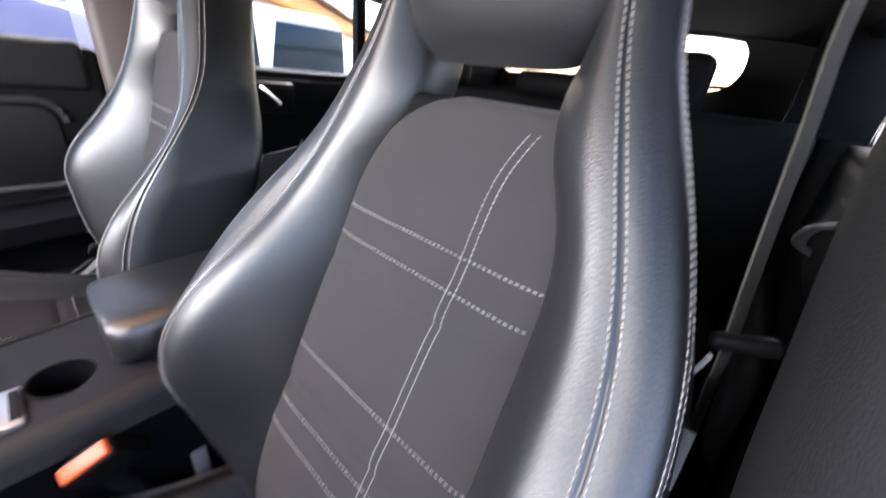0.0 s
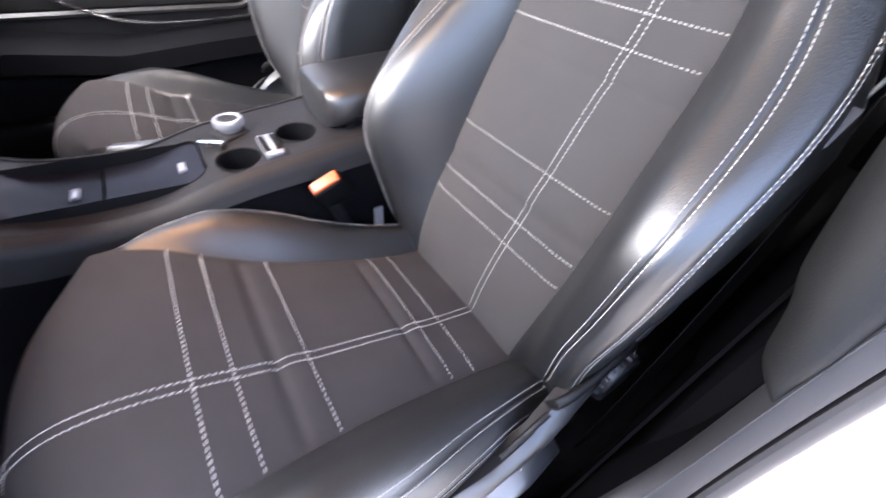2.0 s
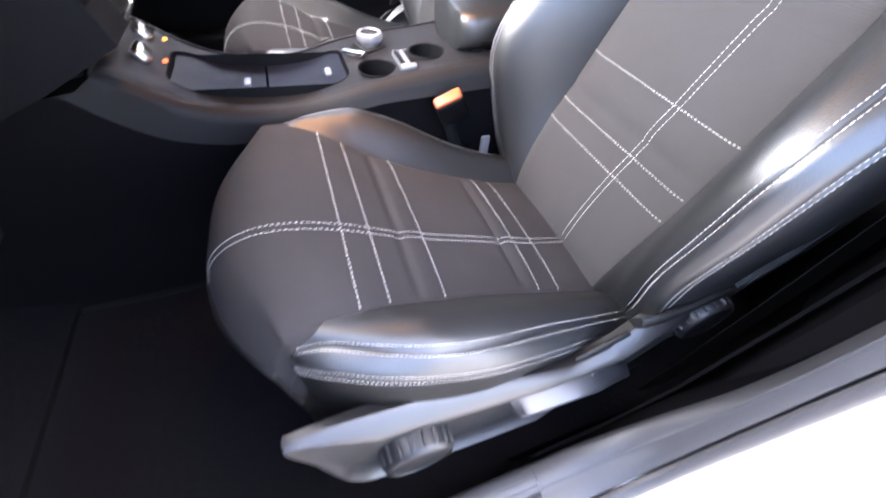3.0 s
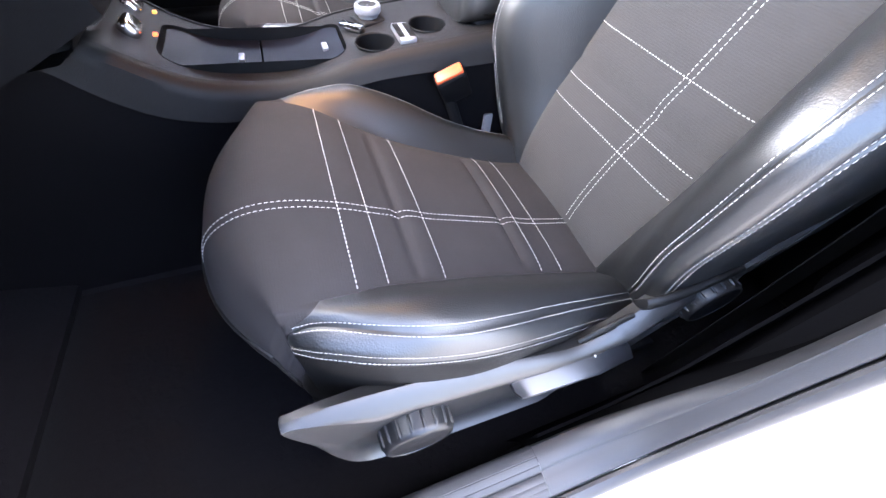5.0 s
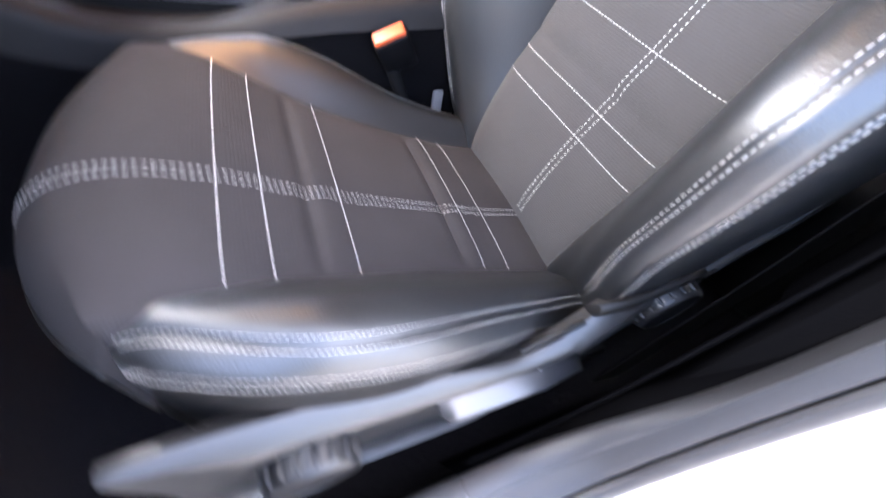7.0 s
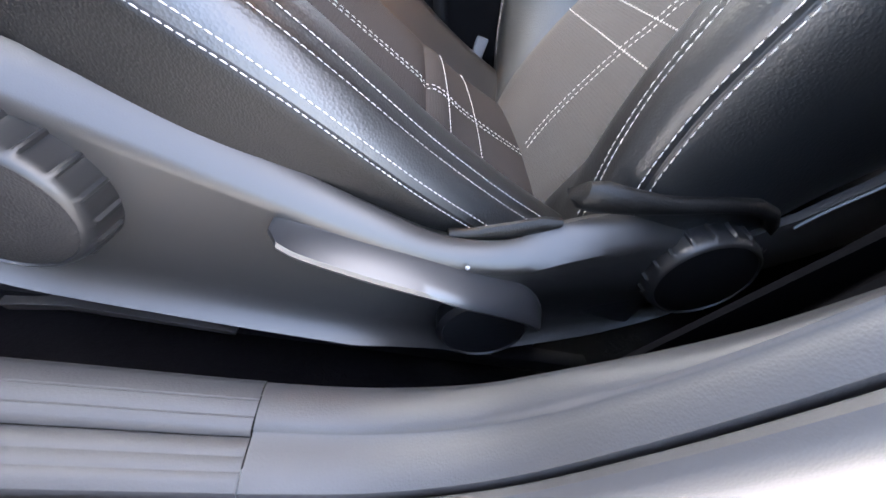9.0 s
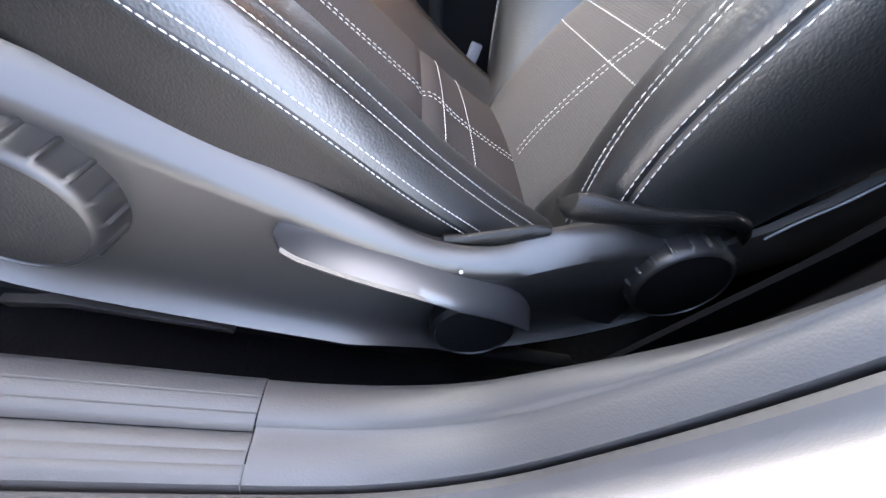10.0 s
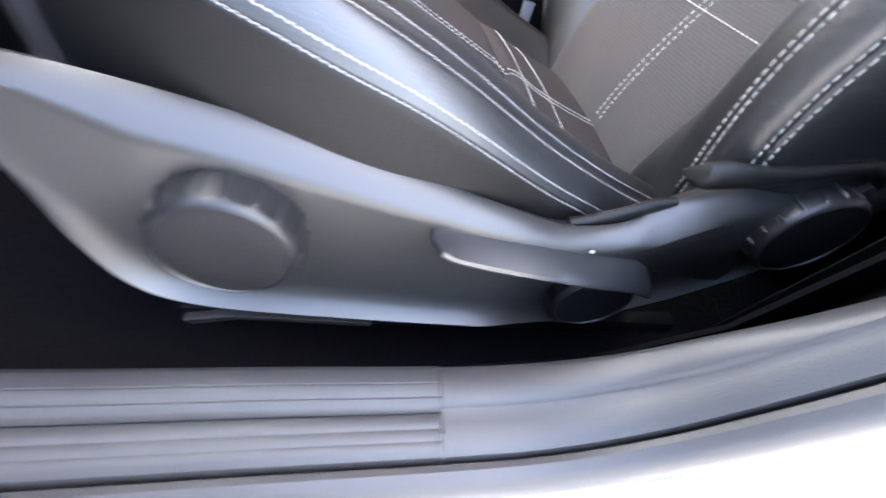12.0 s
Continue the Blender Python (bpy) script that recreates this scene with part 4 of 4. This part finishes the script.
# windscreen side: dashboard, far front door
dash = thing("dashboard", (CAR_X, -0.75, 0.6), "dark dashboard with sloping lower edge", "dashboard", kind="structure")
part("dash_body", loft([[(x, y, z) for y, z in ((-0.50, 0.652), (-0.44, 0.70), (-0.40, 0.78), (-0.40, 0.94), (-0.46, 0.99), (-0.60, 1.0), (-1.0, 0.97), (-1.0, 0.60), (-0.56, 0.58))] for x in (-1.07, -0.8, -0.53, -0.21, 0.1, 0.33)], True, True), DARK, dash)
# unseen hood, added to keep the windscreen lamp off the cushion front
part("shading_hood", loft([[(x, y, z) for y, z in ((-0.37, 0.93), (-0.352, 0.97), (-0.355, 1.03), (-0.38, 1.065), (-0.44, 1.08), (-0.56, 1.06), (-0.66, 0.99), (-0.60, 0.93))] for x in (-0.17, -0.15, 0.0, 0.15, 0.29, 0.31)], True, True), DARK, dash, "unseen dark hood added to shade the cushion front")
part("knee_panel", loft([[(x, y, z) for y, z in ((-0.30, 0.742), (-0.395, 0.695), (-0.49, 0.655), (-0.56, 0.575), (-0.62, 0.45), (-0.95, 0.45), (-0.95, 0.95), (-0.36, 0.95))] for x in (-0.262, -0.235, -0.2, -0.185)], True, True), DARK, dash, "dark side panel of the centre stack")
stack = part("centre_stack", loft([[(x, y, z) for x in (-0.545, -0.535, -0.205, -0.195)] for y, z in ((-0.46, 0.68), (-0.375, 0.69), (-0.352, 0.705), (-0.30, 0.80), (-0.33, 0.95), (-0.45, 1.0))]), DARK, dash, "dark glossy centre stack")
part("control_panel", turn(box(-0.50, -0.24, -0.372, -0.362, 0.708, 0.90, 0.003), (-0.37, -0.362, 0.708), -28), TRAY, stack, "glossy black control panel")
part("chrome_frame", tube(smooth_line([(-0.515, -0.27, 0.86), (-0.51, -0.315, 0.78), (-0.495, -0.348, 0.713), (-0.44, -0.352, 0.698), (-0.30, -0.352, 0.698), (-0.245, -0.348, 0.713)], 5), 0.005, 6), CHROME, stack, "chrome frame strip")
for i, z in enumerate((0.735, 0.765, 0.80)):
    dz = z - 0.708
    part("key_row", turn(box(-0.44, -0.30, -0.364, -0.357, z, z + 0.014, 0.002), (-0.37, -0.362, 0.708), -28), SHIELD if i != 1 else CHROME, stack)
part("indicator_light", turn(box(-0.47, -0.462, -0.362, -0.3565, 0.80, 0.803, 0.0), (-0.37, -0.362, 0.708), -28), LIT_GREEN, stack)

far_door = thing("front_door", (-1.12, -0.2, 0.4), "closed dark far front door with a bright trim strip", "car door", kind="structure")
part("door_panel", box(-1.16, -1.10, -0.95, 0.36, 0.30, 1.02, 0.02, 3), DARK, far_door)
part("upper_panel", box(-1.115, -1.085, -0.9, 0.33, 0.92, 1.03, 0.015, 3), PILLAR, far_door)
part("door_inset", plate(rounded(-0.7, 0.25, 0.70, 0.88, 0.04), "X", -1.10, -1.092, 0.004), VINYL, far_door)
part("inset_rim", tube([(-1.095, y, z) for y, z in rounded(-0.72, 0.265, 0.69, 0.895, 0.05)], 0.008, 6), SHIELD, far_door)
part("trim_strip", tube(smooth_line([(-1.085, -0.42, 0.90), (-1.07, -0.28, 0.79), (-1.06, -0.16, 0.713), (-1.06, -0.07, 0.677), (-1.065, 0.05, 0.665), (-1.075, 0.22, 0.668), (-1.08, 0.30, 0.675)], 5), 0.008, 6, 0.5), CHROME, far_door, "bright metal trim strip")
part("armrest", loft([[(x, y, z + h) for x, h in ((-1.10, 0.06), (-1.05, 0.055), (-1.02, 0.03), (-1.03, -0.02), (-1.10, -0.05))] for y, z in ((-0.62, 0.62), (-0.3, 0.60), (-0.1, 0.575), (0.10, 0.59), (0.28, 0.60))]), DARK, far_door, "dark door armrest")
part("door_pocket", box(-1.10, -1.03, -0.7, 0.25, 0.33, 0.46, 0.02, 3), DARK, far_door)
part("lock_pin", lathe([(0.012, 0), (0.014, 0.01), (0.008, 0.022), (0.001, 0.026)], (-1.10, 0.14, 1.03), "Z", 14), DARK, far_door)
door_pane = part("pane", box(-1.125, -1.121, -0.75, 0.33, 1.02, 1.29, 0.0), GLASS, far_door)
door_pane.visible_shadow = False
whole("far_pillar", box(-1.12, -1.06, 0.355, 0.50, 0.3, 1.32, 0.02, 3), TAUPE, "taupe middle pillar trim of the far side", "car pillar", "structure")
whole("far_sill_trim", box(-1.13, -1.04, -1.0, 1.5, 0.24, 0.41, 0.02, 3), DARK, "dark far door sill trim", "sill trim", "structure")

# ---- centre console ----
console = thing("centre_console", (CAR_X, 0.0, 0.27), "dark grained plastic centre console with cup holders", "console")
EDGE_Z = [(-0.46, 0.76), (-0.40, 0.715), (-0.345, 0.680), (-0.30, 0.648), (-0.25, 0.624), (-0.186, 0.613), (-0.1, 0.612), (-0.02, 0.630), (0.05, 0.640), (0.13, 0.647), (0.22, 0.655), (0.5, 0.66)]
# the seam between the upper and lower side panel
SEAM_Z = [(-0.46, 0.70), (-0.41, 0.668), (-0.375, 0.631), (-0.32, 0.592), (-0.25, 0.571), (-0.2, 0.568), (-0.165, 0.575), (-0.1, 0.586), (0.0, 0.605), (0.1, 0.611), (0.34, 0.618)]
CX0, CX1 = -0.462, -0.260


def fill_plate(loops, height, cuts):
    """A sheet with holes in plan, laid on a height along y."""
    bm = bmesh.new()
    edges = []
    for loop in loops:
        vs = [bm.verts.new((x, y, 0)) for x, y in loop]
        edges += [bm.edges.new((vs[i], vs[(i + 1) % len(vs)])) for i in range(len(vs))]
    bmesh.ops.triangle_fill(bm, edges=edges, use_beauty=True)
    for y in cuts:
        bmesh.ops.bisect_plane(bm, geom=bm.verts[:] + bm.edges[:] + bm.faces[:], plane_co=(0, y, 0), plane_no=(0, 1, 0))
    for v in bm.verts:
        v.co.z = height(v.co.y)
    bmesh.ops.recalc_face_normals(bm, faces=bm.faces)
    if sum(f.normal.z for f in bm.faces) < 0:
        bmesh.ops.reverse_faces(bm, faces=bm.faces)
    return bm


def circle(cx, cy, r, n=36):
    return [(cx + r * math.cos(2 * math.pi * k / n), cy + r * math.sin(2 * math.pi * k / n)) for k in range(n)]


def edge_z(y):
    return curve_at(EDGE_Z, y)


CUPS = ((-0.304, 0.027), (-0.334, 0.131))
outer = [(CX1, y) for y in steps(-0.42, 0.30, 36)] + [(CX0, y) for y in steps(0.30, -0.42, 36)]
tray_hole = rounded(-0.428, -0.292, -0.305, -0.022, 0.03, 6)
part("console_top", (fill_plate([outer, tray_hole] + [circle(x, y, 0.0335) for x, y in CUPS], edge_z, steps(-0.40, 0.28, 34))), CONSOLE, console, "dark grey console top")
for x, y in CUPS:
    z = edge_z(y)
    part("cup_holder", lathe([(0.0365, 0.0005), (0.0355, 0.0025), (0.0335, 0.001), (0.0325, -0.03), (0.0315, -0.105), (0.030, -0.11), (0.001, -0.11)], (x, y, z), "Z", 40, False), BLACK, console, "round black cup holder")
for y0, y1 in ((-0.302, -0.168), (-0.164, -0.026)):
    lid = part("tray_lid", thick(loft([[(x, y, edge_z(y) - 0.008 + 0.004 * ((x + 0.36) / 0.068) ** 2) for x in steps(-0.428, -0.292, 8)] for y in steps(y0, y1, 8)]), 0.004), TRAY, console, "blue-black sliding tray lid")
    yy = y1 - 0.035
    part("lid_catch", box(-0.372, -0.345, yy, yy + 0.010, edge_z(yy) - 0.008, edge_z(yy) - 0.0015, 0.002), SATIN, lid, "small bright catch")
part("tray_wall", loft([[(x, y, edge_z(y) + d) for x, y in tray_hole + tray_hole[:1]] for d in (0.001, -0.03)]), BLACK, console)
for side in (0, 1):
    fix = mirror_x if side else (lambda bm: bm)
    x1 = CX1 if not side else 2 * CAR_X - CX0
    def flank(y, k):
        """The upper side panel from its rounded shoulder (k 0) down to the seam (k 1)."""
        low = curve_at(SEAM_Z, y)
        top = edge_z(y)
        for k0, k1, dx0, z0, dx1, z1 in ((0, 0.15, -0.001, top, 0.010, top - 0.003), (0.15, 0.3, 0.010, top - 0.003, 0.019, top - 0.012), (0.3, 1.0, 0.019, top - 0.012, 0.027, low)):
            if k <= k1:
                u = (k - k0) / (k1 - k0)
                return (x1 + dx0 + (dx1 - dx0) * u, y, z0 + (z1 - z0) * u)

    part("side_upper", fix(thick(loft([[flank(y, k) for k in (0, 0.08, 0.15, 0.22, 0.3, 0.45, 0.6, 0.8, 1.0)] for y in steps(-0.46, 0.34, 44)]), -0.003)), CONSOLE, console, "grained upper side panel")
    part("side_lower", fix(thick(loft([[(x1 + 0.0225, y, curve_at(SEAM_Z, y) + 0.004), (x1 + 0.022, y, curve_at(SEAM_Z, y) - 0.01), (x1 + 0.016, y, 0.50), (x1 + 0.012, y, 0.45), (x1 + 0.02, y, 0.36), (x1 + 0.035, y, 0.255)] for y in steps(-0.96, 0.34, 52)]), -0.003)), FLANK_SHADED, console, "lower side panel coloured near-black for the footwell shade")
    part("side_seam", fix(tube([(x1 + 0.0280, y, curve_at(SEAM_Z, y) + 0.001) for y in steps(-0.46, 0.34, 44)], 0.0006, 6)), SHIELD, console, "thin bright seam line")
clip = part("cup_clip", box(-0.345, -0.275, 0.064, 0.094, 0.640, 0.651, 0.003), SATIN, console, "bright metal clip between the cup holders")
for d in (-0.009, 0.009):
    part("clip_slot", box(-0.337, -0.283, 0.079 + d - 0.005, 0.079 + d + 0.005, 0.648, 0.6525, 0.001), BLACK, clip)
dial = part("rotary_dial", lathe([(0.018, 0.0), (0.018, 0.008), (0.0225, 0.010), (0.0235, 0.012), (0.0235, 0.022), (0.0225, 0.0245), (0.018, 0.025), (0.017, 0.0235)], (-0.402, 0.036, 0.640), "Z", 36, False), SATIN, console, "chrome rotary control dial")
part("dial_cap", lathe([(0.0175, 0.0235), (0.010, 0.0225), (0.001, 0.022)], (-0.402, 0.036, 0.640), "Z", 36, False), CONSOLE, dial, "dark dial centre")
part("dial_base", turn(box(-0.428, -0.374, 0.010, 0.056, 0.636, 0.6435, 0.004, 3), (-0.402, 0.036, 0.64), 0, 0, 20), CONSOLE, console, "bright dial base plate")
for i in range(30):
    a = 2 * math.pi * i / 30
    part("grip", box(-0.402 + 0.0236 * math.cos(a) - 0.0008, -0.402 + 0.0236 * math.cos(a) + 0.0008, 0.036 + 0.0236 * math.sin(a) - 0.0008, 0.036 + 0.0236 * math.sin(a) + 0.0008, 0.6525, 0.6615, 0), SATIN, dial)
part("dial_key", turn(box(-0.39, -0.345, -0.012, 0.004, 0.636, 0.646, 0.003), (-0.37, -0.005, 0.64), 0, 0, 45), CHROME, console, "bright key beside the dial")
armrest = part("armrest", loft([[Vector((-0.372 + hx * 0.088 * math.copysign(abs(math.cos(a)) ** 0.45, math.cos(a)), y, zc + 0.036 * math.copysign(abs(math.sin(a)) ** 0.6, math.sin(a)))) for a in steps(0, 2 * math.pi, 40)[:-1]]
                                for y, hx, zc in ((0.180, 0.60, 0.686), (0.183, 0.85, 0.687), (0.192, 0.96, 0.688), (0.21, 1.0, 0.689), (0.30, 1.0, 0.693), (0.42, 1.0, 0.698), (0.50, 0.96, 0.698))], True, True), LEATHER, console, "padded black leather armrest")
part("armrest_seam", tube([(-0.372 + 0.0885 * math.copysign(abs(math.cos(a)) ** 0.3, math.cos(a)), 0.345 + 0.158 * math.copysign(abs(math.sin(a)) ** 0.3, math.sin(a)), 0.674) for a in steps(0, 2 * math.pi, 60)], 0.0018, 6), BLACK, armrest)
part("armrest_base", box(-0.450, -0.294, 0.205, 0.52, 0.60, 0.668, 0.015, 3), DARK, console)
# toggles in front of the tray
for x, y, glow in ((-0.34, -0.325, LIT_RED), (-0.43, -0.335, LIT_AMBER)):
    toggle = part("toggle_switch", turn(box(x - 0.020, x + 0.020, y - 0.012, y + 0.012, 0.662, 0.692, 0.0105, 5), (x, y, 0.67), 30), CHROME, console, "chrome toggle switch")
    part("toggle_lamp", box(x + 0.004, x + 0.012, y + 0.022, y + 0.028, 0.664, 0.668, 0.001), glow, toggle, "lit red mark")
part("switch_bed", thick(loft([[(x, y, edge_z(y) - 0.004) for x in (-0.45, -0.275)] for y in (-0.42, -0.36, -0.31)]), 0.006), BLACK, console)

# ---- belts ----
buckle = thing("belt_buckle", (-0.215, 0.14, 0.42), "seat belt buckle with a red press button", "belt buckle")
long_axis = Vector((0.006, 0.0435, 0.0208)).normalized()
flat = Vector((0.017, 0.0025, -0.007)).cross(long_axis).normalized()
if flat.z < 0:
    flat = -flat
short_axis = long_axis.cross(flat)
tilt = Matrix.Translation((-0.213, 0.136, 0.6035)) @ Matrix((short_axis, long_axis, flat)).transposed().to_4x4()


def placed(bm, m):
    bmesh.ops.transform(bm, verts=bm.verts, matrix=m)
    return bm


part("buckle_body", placed(box(-0.013, 0.013, -0.0275, 0.0275, -0.055, 0.017, 0.006, 3), tilt), DARK, buckle)
part("button", placed(box(-0.0098, 0.0098, -0.0245, 0.0245, 0.010, 0.0225, 0.003, 3), tilt), RED, buckle, "red press button")
part("tongue_slot", placed(box(-0.0125, -0.0105, -0.018, 0.018, 0.008, 0.0195, 0.0), tilt), BLACK, buckle)
part("stalk", tube(smooth_line([(-0.225, 0.14, 0.56), (-0.222, 0.17, 0.48), (-0.22, 0.2, 0.40)], 5), 0.011, 8, 0.5), DARK, buckle)
part("seat_bracket", box(-0.238, -0.230, 0.222, 0.242, 0.36, 0.510, 0.003), BRACKET, buckle, "dull metal seat bracket")


def strap(points, width, across):
    a = Vector(across).normalized() * width / 2
    return thick(loft([[Vector(p) - a, Vector(p) - a * 0.9 + Vector((0, 0.0, 0)), Vector(p) + a * 0.9, Vector(p) + a] for p in points]), 0.0016)


belt = thing("seat_belt", (0.27, 0.5, 0.9), "grey seat belt hanging by the pillar with its tongue", "seat belt")
part("shoulder_strap", strap(smooth_line([(0.243, 0.53, 1.25), (0.245, 0.505, 1.11), (0.251, 0.495, 1.05), (0.260, 0.49, 0.96), (0.268, 0.487, 0.89), (0.270, 0.487, 0.86)], 5), 0.036, (0.2, 0.97, 0.1)), WEB, belt, "grey woven webbing")
part("lap_strap", strap(smooth_line([(0.268, 0.486, 0.875), (0.277, 0.46, 0.76), (0.282, 0.42, 0.60), (0.285, 0.37, 0.42), (0.285, 0.35, 0.31)], 6), 0.046, (0.15, 0.98, 0.1)), BLACK, belt, "dark lower webbing")
part("tongue", turn(box(0.252, 0.294, 0.462, 0.474, 0.902, 0.915, 0.005, 3), (0.273, 0.468, 0.909), 0, -10, 20), BLACK, belt, "black belt tongue")
part("tongue_plate", tube(smooth_line([(0.2515, 0.475, 0.854), (0.2555, 0.4695, 0.872), (0.259, 0.465, 0.890)], 3), 0.0042, 8, 0.45), GLINT, belt, "metal tongue plate with its glint put into a pale colour")

# ---- outside ----
gm = bmesh.new()
bmesh.ops.create_grid(gm, x_segments=2, y_segments=2, size=400)
whole("ground", gm, CONCRETE, "worn grey concrete ground in the sun", "ground", "structure")


def wheel(parent, x, y, r=0.31, w=0.2):
    tyre = part("tyre", lathe([(r * 0.62, -w / 2), (r * 0.9, -w / 2), (r, -w * 0.35), (r, w * 0.35), (r * 0.9, w / 2), (r * 0.62, w / 2)], (x, y, r), "X", 32), RUBBER, parent)
    part("rim", lathe([(r * 0.62, -w * 0.45), (r * 0.55, -w * 0.3), (0.05, -w * 0.35), (0.04, w * 0.35), (r * 0.55, w * 0.3), (r * 0.62, w * 0.45)], (x, y, r), "X", 24), STEEL, tyre)


def parked_car(name, base, paint, label, length, width, roof, belt_z, bonnet, rake=0.9):
    """A parked car along y, seen from its side; base is the ground under its middle."""
    ob = thing(name, base, label, "car", "parked cars")
    x, y, _ = base
    h, L = width / 2, length / 2
    body = [(-L, 0.35), (-L, belt_z - 0.12), (-L + 0.08, belt_z), (L - bonnet, belt_z), (L - 0.25, belt_z - 0.13), (L, belt_z - 0.3), (L, 0.3), (L - 0.2, 0.22), (-L + 0.2, 0.22)]
    part("body", plate([(y + a, z) for a, z in body], "X", x - h, x + h, 0.06), paint, ob)
    cab = [(-L + 0.05, belt_z), (-L + 0.30, roof - 0.06), (-L + 0.5, roof), (L - bonnet - rake, roof), (L - bonnet - rake * 0.67, roof - 0.06), (L - bonnet + 0.1, belt_z)]
    part("cabin", plate([(y + a, z) for a, z in cab], "X", x - h + 0.1, x + h - 0.1, 0.05), paint, ob)
    for s in (1, -1):
        for a, b in ((-L + 0.40, -0.25), (-0.18, L - bonnet - rake * 0.6)):
            part("window", plate([(y + a + 0.05, belt_z + 0.02), (y + a + 0.12, roof - 0.10), (y + b - 0.02, roof - 0.10), (y + b, belt_z + 0.02)], "X", x + s * (h - 0.103), x + s * (h - 0.093), 0.003), PRIVACY, ob)
        for a in (-L + 0.7, L - 0.75):
            wheel(ob, x + s * (h - 0.09), y + a)
    part("rear_window", turn(box(x - h + 0.2, x + h - 0.2, y - L + 0.10, y - L + 0.12, belt_z + 0.03, roof - 0.1, 0.004), (x, y - L + 0.1, belt_z), -32), PRIVACY, ob)
    part("tail_lamp", box(x + h - 0.2, x + h - 0.02, y - L - 0.01, y - L + 0.04, belt_z - 0.2, belt_z - 0.05, 0.01), RED_LENS, ob)
    return ob


parked_car("parked_car", (-2.75, -0.9, 0), BLUE_PAINT, "blue parked car in bright sun", 3.7, 1.7, 1.62, 1.22, 1.0)
parked_car("parked_van", (-4.4, 2.10, 0), PAINT, "white parked hatchback with dark glass", 2.9, 1.8, 1.42, 0.90, 0.55, 0.40)
shop = thing("shop_front", (-10.0, 5.8, 0), "long low building with an orange fascia under a brown roof", "building")
street = Matrix.Translation((-10.0, 5.8, 0)) @ Matrix.Rotation(radians(45), 4, "Z")
part("wall", placed(box(-5.0, -0.2, -3, 26, 0, 2.02, 0.03), street), PLASTER, shop, "pale plastered wall")
part("fascia", placed(box(-0.15, 0.1, -3.2, 26.2, 2.0, 2.46, 0.03), street), ORANGE, shop, "bright orange fascia board")
part("roof", placed(plate([(-5.6, 2.47), (-2.5, 4.4), (0.4, 2.47)], "Y", -3.4, 26.4, 0.02), street), BROWN_TILE, shop, "brown tiled roof")
for i in range(6):
    y = -2.0 + i * 4.6
    frame_part = part("window", placed(box(-0.24, -0.17, y, y + 2.6, 0.6, 1.9, 0.01), street), PAINT, shop)
    part("pane", placed(box(-0.18, -0.155, y + 0.1, y + 2.5, 0.7, 1.8, 0.004), street), PRIVACY, frame_part)

roof_lamp = thing("ceiling_light", (-0.28, 0.06, 1.34), "small roof lamp lit in warm orange", "lamp")
part("lamp_frame", box(-0.38, -0.18, 0.0, 0.12, 1.326, 1.36, 0.008, 3), LINER, roof_lamp)
part("diffuser", box(-0.36, -0.20, 0.015, 0.105, 1.320, 1.327, 0.002), glow_material("warm_lens", (1.0, 0.55, 0.25), 1.0), roof_lamp, "warm lit lens")
